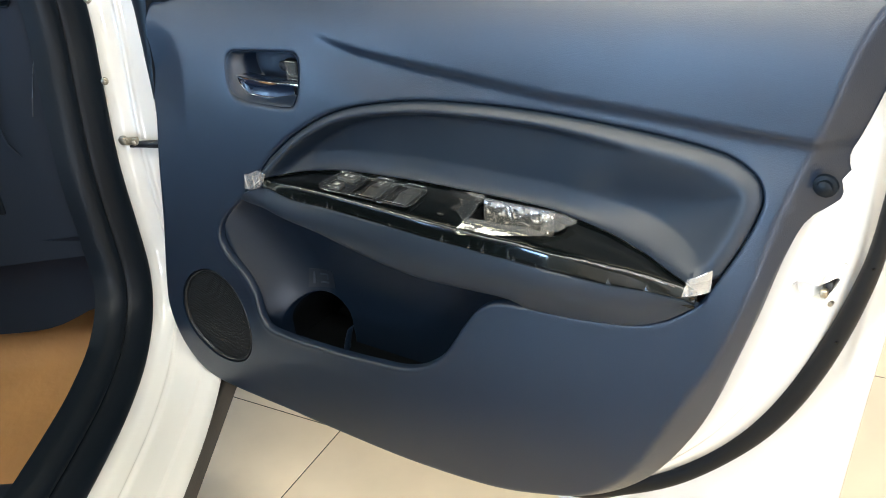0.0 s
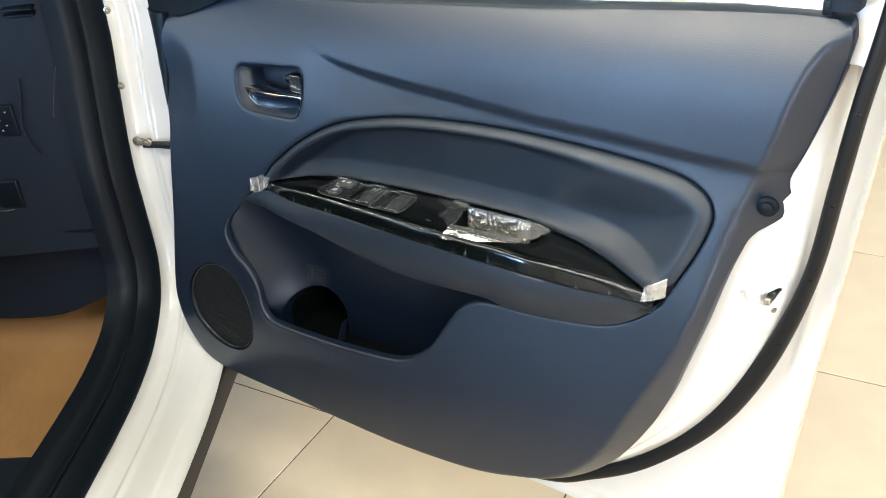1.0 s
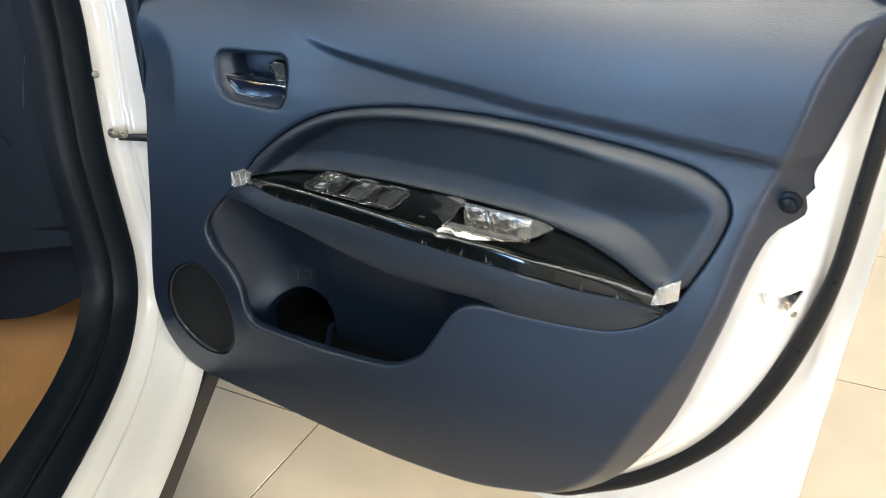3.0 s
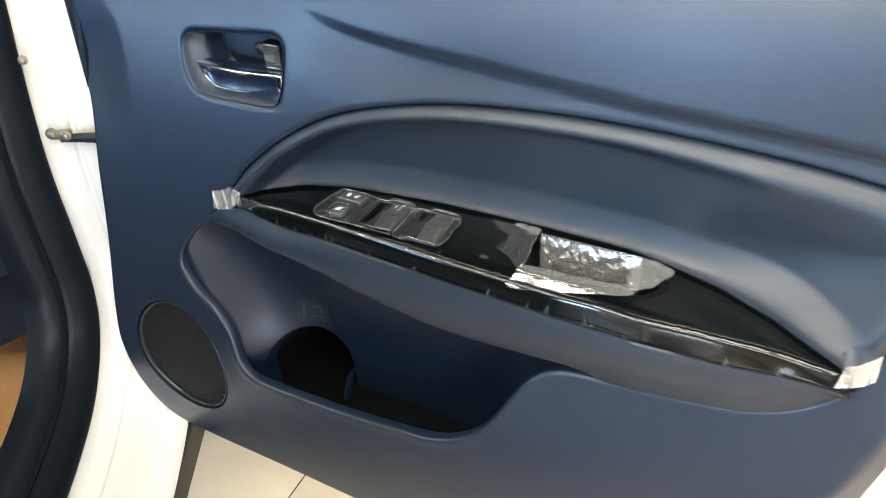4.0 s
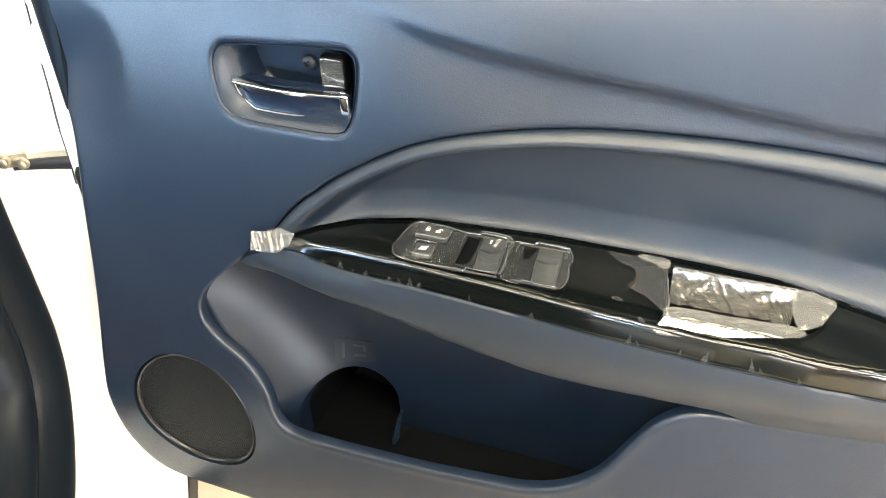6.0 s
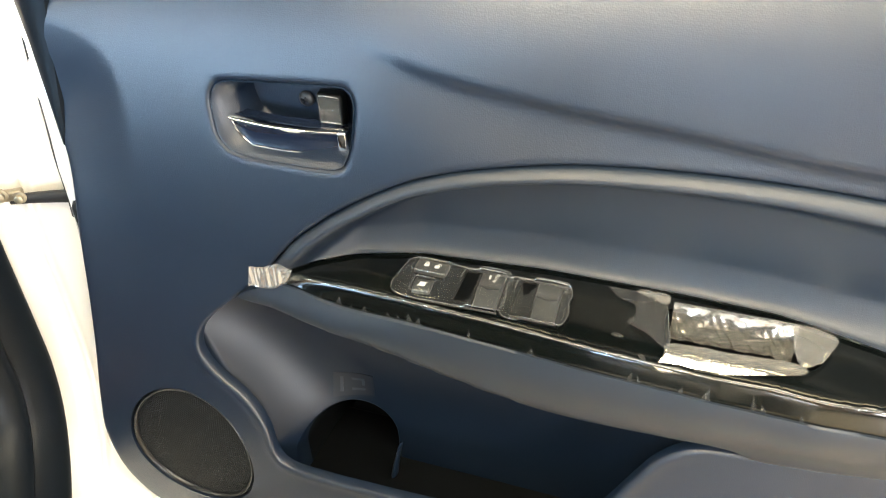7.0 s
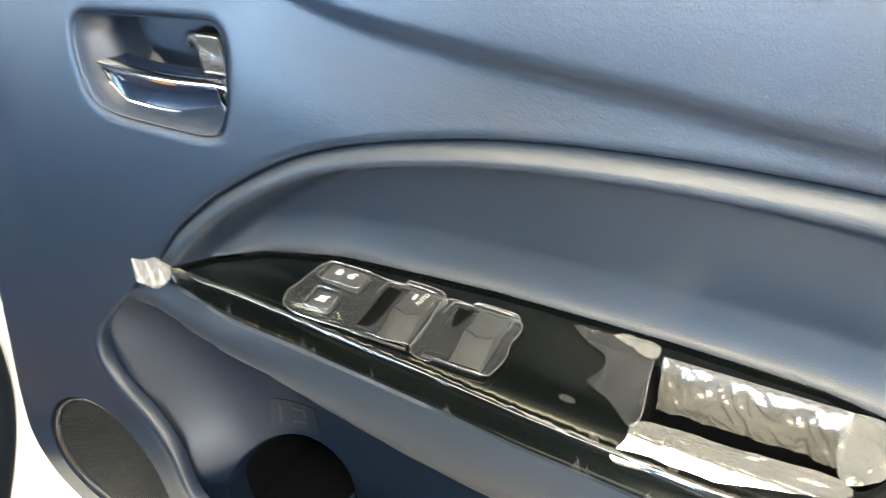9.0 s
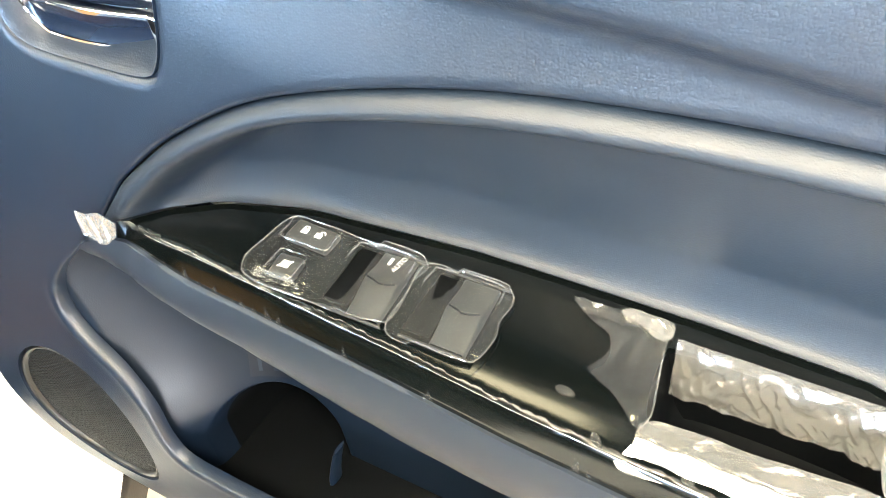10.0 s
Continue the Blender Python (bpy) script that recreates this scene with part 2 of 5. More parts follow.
def tube(path, radius, sides=8, flat=1.0, caps=True):
    """A round bar along a path."""
    p = [Vector(q) for q in path]
    rows = []
    for i, c in enumerate(p):
        t = (p[min(i + 1, len(p) - 1)] - p[max(i - 1, 0)]).normalized()
        s = t.cross(Vector((0, 0, 1)) if abs(t.z) < 0.95 else Vector((0, 1, 0))).normalized()
        w = s.cross(t)
        rows.append([c + radius * (math.cos(a) * s + flat * math.sin(a) * w) for a in np.linspace(0, 2 * math.pi, sides, endpoint=False)])
    return loft(rows, True, caps)


def block(size, at=(0, 0, 0), bevel=0.0, segments=2, m=None):
    bm = bmesh.new()
    bmesh.ops.create_cube(bm, size=1)
    bmesh.ops.scale(bm, vec=size, verts=bm.verts)
    if bevel:
        bmesh.ops.bevel(bm, geom=bm.edges[:], offset=bevel, segments=segments, profile=0.5, affect="EDGES")
    bmesh.ops.transform(bm, matrix=(m or Matrix()), verts=bm.verts)
    bmesh.ops.translate(bm, vec=at, verts=bm.verts)
    return bm


def turned(profile, sides=24):
    """A body turned round z from (radius, height) pairs."""
    rows = [[(r * math.cos(a), r * math.sin(a), h) for a in np.linspace(0, 2 * math.pi, sides, endpoint=False)] for r, h in profile]
    return loft(rows, True, True)


def moved(bm, m):
    bmesh.ops.transform(bm, matrix=m, verts=bm.verts)
    return bm


def part(name, bm, mat, parent=None, label="", sharp=None):
    me = bpy.data.meshes.new(name)
    bm.to_mesh(me)
    bm.free()
    for p in me.polygons:
        p.use_smooth = True
    me.set_sharp_from_angle(angle=radians(sharp or 50))
    me.materials.append(mat)
    ob = new(name, me)
    ob.parent = parent
    return tagged(ob, label) if label else ob


def thing(name, label, category, m=None, group=""):
    ob = new(name)
    if m is not None:
        ob.matrix_world = m
    return tagged(ob, label, category, group)


# ---- the showroom ----
def slab(name, x0, x1, y0, y1, z0, z1, mat, label):
    bm = block((x1 - x0, y1 - y0, z1 - z0), ((x0 + x1) / 2, (y0 + y1) / 2, (z0 + z1) / 2))
    return tagged(part(name, bm, mat), label, name.split("_")[0], "", "structure")


floor = slab("floor", -6.2, 8.2, -5.2, 6.2, -0.2, -0.0012, M_GROUT, "floor of large cream tiles with thin dark joints")
slab("ceiling_south", -6.2, 8.2, -5.2, -0.6, 2.75, 2.9, M_CEIL, "plain cream ceiling with warm lamps")
slab("ceiling_north", -6.2, 8.2, -0.6, 6.2, 2.75, 2.9, M_CEIL_DARK, "dark open ceiling")
slab("wall_north", -6.2, 8.2, 6.0, 6.2, -0.004, 2.75, M_FAR, "plain dark brown wall")
slab("wall_east", 8.0, 8.2, -5.0, 6.0, -0.004, 2.75, M_WOOD, "tan wooden display wall")
slab("wall_west", -6.2, -6.0, -5.0, 6.0, -0.004, 2.75, M_WALL, "plain warm beige wall")


def window_wall():
    """South wall with four wide openings."""
    outline = [(-6.2, 0), (8.2, 0), (8.2, 2.75), (-6.2, 2.75)]
    holes = [[(x - 0.85, 0.4), (x + 0.85, 0.4), (x + 0.85, 1.8), (x - 0.85, 1.8)] for x in WINDOWS]
    bm = skin(outline, holes, lambda q: np.stack([q[:, 0], np.full(len(q), -5.0), q[:, 1]], 1), 1.0, skirt=(0, -0.2, 0), hole_skirt=(0, -0.2, 0))
    return tagged(part("wall_south", bm, M_WOOD), "brown wooden wall with four wide window openings", "wall", "", "structure")


window_wall()
for i, wx in enumerate(WINDOWS):
    w = tagged(new("window_%d" % (i + 1)), "wide shop window with daylight", "window", "", "structure")
    w.location = (wx, -5.1, 1.1)
    pane = part("pane", block((1.7, 0.01, 1.4)), M_GLASS, w)
    pane.visible_shadow = False
    for sx in (-0.83, 0.83):
        part("window_frame", block((0.05, 0.06, 1.4), (sx, 0, 0), 0.005), M_DARK, w)
for lx, ly in CEILING_LAMPS:
    cl = thing("ceiling_lamp", "unseen flat warm ceiling lamp panel", "lamp", pose(lx, ly, 2.71), "ceiling lamps")
    part("frame", block((1.3, 0.8, 0.05), (0, 0, 0), 0.008), M_CEIL if ly < 0 or lx > 2 else M_CEIL_DARK, cl)

# ---- the car body beside the open door: x runs to the car's rear, y out of its side ----
ux, uy = 0.5291, -0.8486
CAR = Matrix(((ux, -uy, 0, 0), (uy, ux, 0, 0), (0, 0, 1, 0), (0, 0, 0, 1)))
car = thing("car", "glossy white car with its front door wide open", "car", CAR)
DOORWAY = spline([(-0.285, 1.30), (-0.272, 1.10), (-0.262, 0.984), (-0.239, 0.898), (-0.210, 0.77), (-0.205, 0.65), (-0.198, 0.56), (-0.160, 0.493), (-0.078, 0.443), (0.032, 0.421), (0.147, 0.417), (0.30, 0.42), (0.7, 0.425), (1.05, 0.43)], 0.012)
tang = np.gradient(DOORWAY, axis=0)
tang /= np.linalg.norm(tang, axis=1)[:, None]
AWAY = np.stack([tang[:, 1], -tang[:, 0]], 1)
AWAY = np.where((AWAY @ np.array([-1.0, -1.0]))[:, None] > 0, AWAY, -AWAY)


def along_doorway(profile):
    return [[(p[0] + o * a[0], n, p[1] + o * a[1]) for o, n in profile] for p, a in zip(DOORWAY, AWAY)]


JAMB = spline([(-0.012, -0.312), (0.002, -0.303), (0.014, -0.297), (0.026, -0.289), (0.030, -0.276), (0.0315, -0.266), (0.0290, -0.262), (0.0295, -0.257), (0.0330, -0.252), (0.0340, -0.228), (0.0350, -0.206), (0.0375, -0.203), (0.0380, -0.196), (0.040, -0.180), (0.046, -0.171), (0.049, -0.170)], 0.003)
part("door_jamb", loft(along_doorway(JAMB)), M_PAINT, car, "glossy white painted door jamb and sill")
SEAL = spline([(-0.060, -0.372), (-0.056, -0.345), (-0.046, -0.328), (-0.036, -0.324), (-0.031, -0.330), (-0.026, -0.320), (-0.016, -0.306), (-0.006, -0.297), (0.003, -0.294), (0.006, -0.300), (0.004, -0.310)], 0.003)
part("doorway_seal", loft(along_doorway(SEAL)), M_RUBBER, car, "black ribbed rubber doorway seal")
# front wing and lower body outside of the jamb
part("front_wing", loft([[(u, -0.166 + 0.012 * math.sin((u + 1.2) * 2), z) for u in np.linspace(-1.2, -0.285, 16)] for z in np.linspace(0.34, 1.0, 12)]), M_PAINT, car)
part("sill_flange", block((2.2, 0.022, 0.05), (0.5, -0.182, 0.347), 0.004), M_SEALANT, car, "dark coated lower sill flange")
part("underbody", block((2.4, 1.2, 0.03), (0.4, -0.86, 0.285), 0.004), M_SEALANT, car)


def hinge_bits():
    # check strap and bolts on the hinge pillar
    strap = part("check_strap", loft([[(-0.232 + 0.012 * s, -0.275 + 0.16 * s, 0.788 + dz * (1 + 1.4 * s) - 0.024 * s * s + w) for dz, w in ((-0.0045, 0), (0.0045, 0))] for s in np.linspace(0, 1, 12)]), M_DARK, car, "black steel door check strap")
    mod = strap.modifiers.new("thick", "SOLIDIFY")
    mod.thickness, mod.offset = 0.006, 0
    part("strap_bracket", block((0.010, 0.024, 0.013), (-0.232, -0.270, 0.794), 0.003), M_STEEL, car)
    for u, n, z, r in ((-0.222, -0.281, 0.799, 0.0090), (-0.210, -0.258, 0.800, 0.0075), (-0.226, -0.284, 0.903, 0.0065), (-0.252, -0.284, 1.030, 0.0065)):
        bolt = part("bolt", moved(turned([(0.0001, 0.007), (r * 0.45, 0.007), (r * 0.6, 0.0065), (r * 0.62, 0.002), (r, 0.0015), (r, 0), (0.0001, 0)], 12), pose(u, n, z, 0, 90, 0) @ pose(0, 0, -0.004)), M_STEEL, car, "yellowish zinc plated bolt")
    # upper hinge leaf seen in the gap behind the door
    part("hinge", block((0.022, 0.03, 0.045), (-0.232, -0.192, 0.925), 0.006, 3), M_PAINT, car)
    part("hinge_boot", block((0.03, 0.035, 0.11), (-0.21, -0.19, 0.735), 0.008, 2), M_RUBBER, car, "black rubber cable boot")


hinge_bits()
for wu, wy in ((-0.76, -0.28), (1.70, -0.28), (-0.76, -1.62), (1.70, -1.62)):
    wheel = part("wheel", moved(turned([(0.10, -0.085), (0.19, -0.088), (0.25, -0.085), (0.272, -0.07), (0.279, -0.03), (0.279, 0.03), (0.272, 0.07), (0.25, 0.085), (0.19, 0.088), (0.10, 0.085)], 40), pose(wu, wy, 0.279, 90)), M_RUBBER, car, "black tyre on a grey rim")
    part("rim", moved(turned([(0.03, -0.03), (0.18, -0.09), (0.186, -0.09), (0.186, 0.09), (0.18, 0.09), (0.03, 0.03)], 30), pose(wu, wy, 0.279, 90)), M_GREY, wheel)

# inside of the car: sill trim, side panel, dash, toe board, paper
SILLTRIM = spline([(-0.335, 0.422), (-0.341, 0.427), (-0.352, 0.424), (-0.380, 0.388), (-0.41, 0.350), (-0.435, 0.328), (-0.50, 0.318)], 0.008)
part("sill_trim", loft([[(u, n - 0.0, z) for n, z in SILLTRIM] for u in np.linspace(-0.19, 1.05, 40)]), M_INNER, car, "black plastic sill trim")


def kick_panel():
    rows = []
    for z in np.linspace(0.31, 0.80, 30):
        k = float(smooth(0.42, 0.60, z))
        rows.append([(u, -0.385 - 0.03 * (1 - k) - 0.06 * float(smooth(-0.2, -0.45, u)), z) for u in np.linspace(-0.62, -0.155 - 0.055 * k, 20)])
    bm = loft(rows)
    part("kick_panel", bm, M_INNER, car, "black plastic side panel in the footwell")
    part("panel_clip", block((0.034, 0.012, 0.042), (-0.235, -0.390, 0.560), 0.006, 3, pose(0, 0, 0, 0, 25, 0)), M_RUBBER, car)


kick_panel()


def dash():
    # end cap next to the pillar, then the broad lower face, gently curved
    rows = []
    for z in np.linspace(0.60, 1.16, 30):
        lean = 0.10 * (z - 0.6) / 0.56
        row = [(-0.60, -0.352, z), (-0.30, -0.352, z), (-0.235 - lean * 0.3, -0.356, z), (-0.205 - lean * 0.3, -0.375, z)]
        row += [(-0.195 - lean * 0.35 + 0.03 * math.sin(t * 2.4), -0.39 - 0.72 * t, z) for t in np.linspace(0, 1, 14)]
        rows.append(row)
    part("dashboard", loft(rows), M_INNER, car, "dark plastic dashboard with side end cap")
    # knee panel that curves down under the dash, its lower edge bowed
    low = []
    for n in np.linspace(-0.385, -1.12, 26):
        zb = 0.428 + 0.050 * math.exp(-((n + 0.40) / 0.09) ** 2) + 0.03 * float(smooth(-0.62, -0.9, n))
        low.append([(-0.19 - 0.03 * s - 0.02 * math.sin(3.1 * s), n, 0.64 + (zb - 0.64) * s) for s in np.linspace(0, 1, 10)] + [(-0.24, n, zb - 0.004), (-0.60, n, zb + 0.06)])
    part("knee_panel", loft(low), M_INNER, car, "black knee panel below the dashboard")
    part("end_cap_seam", tube([(-0.224, -0.356, 1.007), (-0.221, -0.377, 0.97), (-0.213, -0.39, 0.932), (-0.208, -0.402, 0.893), (-0.206, -0.411, 0.862)], 0.0010, 6), M_GREY, car)
    # switch field with small marks, a vent and a card slot in its face
    part("switch_field_edge", tube([(-0.208, -0.453, 0.935), (-0.206, -0.454, 0.919), (-0.203, -0.463, 0.883), (-0.200, -0.470, 0.852), (-0.199, -0.466, 0.82), (-0.198, -0.452, 0.796)], 0.0022, 8), M_INNER, car)
    part("switch_plate", block((0.010, 0.050, 0.060), (-0.203, -0.502, 0.862), 0.004, 3), M_RUBBER, car)
    for n, z in ((-0.501, 0.886), (-0.492, 0.880), (-0.506, 0.865), (-0.496, 0.855), (-0.506, 0.846)):
        part("switch_mark", moved(turned([(0.0001, 0.0015), (0.0012, 0.001), (0.0014, 0)], 8), pose(-0.198, n, z, 0, 90, 0)), M_WHITE, car)
    for z in (1.044, 1.054):
        part("vent_slat", block((0.016, 0.055, 0.004), (-0.216, -0.418, z), 0.0015, 2, pose(0, 0, 0, 0, 20, 0)), M_RUBBER, car)
    part("card_slot", block((0.012, 0.055, 0.058), (-0.192, -0.536, 0.724), 0.005, 3), M_RUBBER, car)
    part("slot_edge", tube([(-0.184, -0.562, 0.694), (-0.184, -0.545, 0.693), (-0.185, -0.530, 0.695)], 0.0014, 6), M_GREY, car)
    part("toe_board", loft([[(u, n, 0.315 + 0.9 * max(0, -0.24 - u)) for u in np.linspace(-0.75, 1.0, 30)] for n in np.linspace(-0.44, -1.3, 6)]), M_INNER, car, "black carpeted floor")
    part("centre_console", block((1.6, 0.2, 0.42), (0.1, -1.2, 0.53), 0.03), M_INNER, car)
    part("roof", block((2.0, 1.30, 0.04), (1.16, -0.96, 1.50), 0.015), M_WALL, car, "roof with beige headliner")
    part("windscreen", loft([[(-0.50 + 0.68 * s, n, 1.03 + 0.46 * s + 0.03 * math.sin(3.1 * s)) for n in np.linspace(-0.36, -1.58, 12)] for s in np.linspace(0, 1, 8)]), M_SCREEN, car, "windscreen darkened to limit daylight")
    part("far_window", loft([[(u, -1.64 + 0.10 * s, 0.94 + 0.54 * s) for u in np.linspace(-0.35, 2.0, 12)] for s in np.linspace(0, 1, 4)]), M_TINT, car, "tinted glass of the far door")
    part("far_door", block((2.6, 0.05, 0.66), (0.70, -1.66, 0.62), 0.02), M_INNER, car, "dark trim of the far door")
    part("windscreen_post", tube([(-0.32, -0.30, 1.06), (-0.05, -0.36, 1.26), (0.30, -0.42, 1.46), (0.7, -0.44, 1.52)], 0.035, 10), M_INNER, car, "dark windscreen pillar")
    part("bulkhead", block((0.03, 1.2, 1.1), (-0.72, -0.96, 0.85)), M_INNER, car)


dash()


def body_shell():
    # bonnet, roof skin, far side and tail of the car
    rows = []
    for u in np.linspace(-1.35, -0.46, 14):
        k = (u + 1.35) / 0.89
        rows.append([(u, n, 0.78 + 0.22 * math.sqrt(k) + 0.03 * math.sin(math.pi * (n + 0.20) / -1.5) - 0.05 * abs((n + 0.95) / 0.75) ** 6) for n in np.linspace(-0.20, -1.70, 20)])
    part("bonnet", loft(rows), M_PAINT, car, "white bonnet")
    part("front_bumper", block((0.12, 1.55, 0.42), (-1.40, -0.95, 0.55), 0.05, 4), M_PAINT, car, "white front bumper")
    part("roof_skin", loft([[(u, n, 1.535 + 0.03 * math.sin(math.pi * (u - 0.2) / 2.0) - 0.05 * abs((n + 0.96) / 0.66) ** 4) for n in np.linspace(-0.31, -1.61, 14)] for u in np.linspace(0.2, 2.2, 12)]), M_PAINT, car, "white roof")
    side = [(-1.15, 0.30), (2.45, 0.30), (2.52, 0.70), (2.45, 0.98), (-0.4, 0.97), (-1.2, 0.80)]
    part("far_side", skin(side, [], lambda q: np.stack([q[:, 0], -1.70 - 0.03 * np.sin(np.pi * (q[:, 1] - 0.3) / 0.7), q[:, 1]], 1), 0.08, (), (0, 0.02, 0)), M_PAINT, car, "white far side of the body")
    part("tail", loft([[(2.50 - 0.10 * s - 0.25 * max(0, s - 0.55), n, 0.32 + 1.18 * s) for n in np.linspace(-0.26, -1.68, 12)] for s in np.linspace(0, 1, 10)]), M_PAINT, car, "white tailgate")
    rear = [(1.35, 0.32), (2.46, 0.32), (2.52, 0.70), (2.45, 0.98), (1.33, 0.98)]
    part("rear_side", skin(rear, [], lambda q: np.stack([q[:, 0], -0.25 + 0.03 * np.sin(np.pi * (q[:, 1] - 0.3) / 0.7), q[:, 1]], 1), 0.06, (), (0, -0.02, 0)), M_PAINT, car, "white rear door and quarter panel")
    part("rear_window", loft([[(u, -0.27 - 0.06 * s, 0.98 + 0.50 * s) for u in np.linspace(1.40, 2.30, 8)] for s in np.linspace(0, 1, 4)]), M_TINT, car, "tinted rear side window")
    part("centre_post", tube([(1.33, -0.26, 0.42), (1.35, -0.27, 0.98), (1.40, -0.34, 1.49)], 0.035, 10), M_PAINT, car, "white centre pillar")


body_shell()


def paper_sheet():
    paper = thing("floor_paper", "tan protective paper laid on the car's footwell floor", "paper", CAR)
    rows = []
    for u in np.linspace(-0.40, 0.62, 52):
        rise = 0.85 * max(0.0, -0.235 - u) + 0.02 * float(smooth(-0.1, -0.3, u))
        rows.append([(u, n, 0.324 + rise + 0.006 * math.sin(9 * u + 14 * n) * math.sin(17 * n + 3) + 0.010 * float(smooth(-0.47, -0.436, n))) for n in np.linspace(-0.436, -1.05, 30)])
    bm = loft(rows)
    ob = part("sheet", bm, M_PAPER, paper)
    mod = ob.modifiers.new("thick", "SOLIDIFY")
    mod.thickness = 0.0015


paper_sheet()
def seats():
    for n in (-0.74, -1.42):
        st = part("seat", block((0.52, 0.50, 0.18), (0.55, n, 0.52), 0.06, 4), M_SEAT, car, "dark cloth front seat")
        part("seat_back", block((0.16, 0.48, 0.62), (0.90, n, 0.86), 0.06, 4, pose(0, 0, 0, 0, 14, 0)), M_SEAT, st)
        part("seat_foot", block((0.4, 0.4, 0.12), (0.62, n, 0.385), 0.01), M_INNER, st)
        part("rail_cover", block((0.38, 0.10, 0.055), (0.315, n + 0.250, 0.352), 0.022, 4), M_INNER, st)
    part("cabin_floor", block((1.4, 1.3, 0.01), (1.0, -1.1, 0.308)), M_INNER, car)


seats()

# ---- the open door; its inner face looks along -y, x runs from hinge to latch ----
FACE_Z = np.array([0.36, 0.42, 0.48, 0.55, 0.62, 0.70, 0.80, 0.92, 0.99, 1.03, 1.06, 1.09, 1.13, 1.20])
FACE_Y = np.array([-0.020, -0.034, -0.044, -0.048, -0.040, -0.022, -0.002, 0.018, 0.033, 0.045, 0.058, 0.075, 0.103, 0.160])
FINE_Z = np.linspace(0.36, 1.20, 85)
FINE_Y = np.interp(FINE_Z, FACE_Z, FACE_Y)
for _ in range(24):
    FINE_Y[1:-1] = (FINE_Y[:-2] + 2 * FINE_Y[1:-1] + FINE_Y[2:]) / 4
CREASE = spline([(0.08, 1.036), (0.161, 1.009), (0.255, 0.993), (0.349, 0.983), (0.436, 0.973), (0.515, 0.967), (0.588, 0.962), (0.657, 0.956), (0.80, 0.948)], 0.01)


def face_y(x, z):
    """How far the trim's broad face lies from the door's plane."""
    y = np.interp(z, FINE_Z, FINE_Y)
    y = y + 0.016 * smooth(0.05, 0.4, x) * smooth(0.75, 0.93, z) * (1 - smooth(0.95, 1.16, z)) + 0.022 * smooth(0.3, 0.8, x) * (1 - smooth(0.80, 1.16, z))
    s = np.interp(x, CREASE[:, 0], CREASE[:, 1]) - z
    return y + 0.0075 * smooth(0.07, 0.22, x) * smooth(-0.004, 0.011, s) * (1 - smooth(0.009, 0.078, s))


TRIM = spline([(-0.300, 1.005), (-0.278, 0.972), (-0.250, 0.938), (-0.229, 0.905), (-0.219, 0.870), (-0.218, 0.82), (-0.220, 0.77), (-0.222, 0.72), (-0.226, 0.66), (-0.233, 0.60), (-0.240, 0.545), (-0.236, 0.475), (-0.217, 0.420), (-0.185, 0.397), (-0.131, 0.386), (-0.016, 0.382), (0.09, 0.376), (0.216, 0.374), (0.335, 0.385), (0.402, 0.397), (0.467, 0.418), (0.525, 0.443), (0.572, 0.472), (0.611, 0.511), (0.646, 0.567), (0.669, 0.617), (0.687, 0.676), (0.706, 0.743), (0.723, 0.813), (0.740, 0.860), (0.754, 0.872), (0.769, 0.882), (0.775, 0.902), (0.769, 0.926), (0.780, 0.957), (0.799, 1.021), (0.811, 1.074), (0.812, 1.098), (0.796, 1.112), (0.70, 1.112), (0.513, 1.102), (0.204, 1.088), (-0.02, 1.080), (-0.10, 1.068), (-0.16, 1.050), (-0.215, 1.036), (-0.270, 1.026)], 0.008, True)
# white sheet metal of the door behind the trim
SHELL = spline([(-0.250, 1.05), (-0.243, 0.94), (-0.246, 0.87), (-0.256, 0.77), (-0.260, 0.668), (-0.262, 0.55), (-0.25, 0.44), (-0.20, 0.375), (-0.10, 0.355), (0.10, 0.345), (0.28, 0.338), (0.40, 0.345), (0.47, 0.360), (0.545, 0.395), (0.61, 0.445), (0.675, 0.515), (0.722, 0.585), (0.76, 0.665), (0.79, 0.76), (0.806, 0.85), (0.816, 0.95), (0.825, 1.04), (0.835, 1.13), (0.838, 1.20), (0.60, 1.125), (0.2, 1.095), (-0.15, 1.075)], 0.012, True)


tt = np.roll(TRIM, -1, 0) - np.roll(TRIM, 1, 0)
SHELL_HOLE = (TRIM + 0.030 * np.stack([-tt[:, 1], tt[:, 0]], 1) / np.linalg.norm(tt, axis=1)[:, None])[::3]


LATCH = even(spline([(0.732, 0.772), (0.734, 0.783), (0.741, 0.7875), (0.752, 0.786), (0.763, 0.781), (0.772, 0.785), (0.776, 0.782), (0.771, 0.770), (0.764, 0.758), (0.757, 0.755), (0.742, 0.757), (0.735, 0.763)], 0.003, True), 48)


def place_shell(q):
    x, z = q[:, 0], q[:, 1]
    d = distance(q, SHELL)
    y = np.interp(z, [0.33, 0.5, 0.7, 0.9, 1.1, 1.25], [0.02, 0.028, 0.05, 0.085, 0.115, 0.13]) + 0.05 * np.clip(1 - d / 0.055, 0, 1) ** 2 + 0.007 * smooth(0.036, 0.031, d) * smooth(0.30, 0.45, x)
    return np.stack([x, y, z], 1)


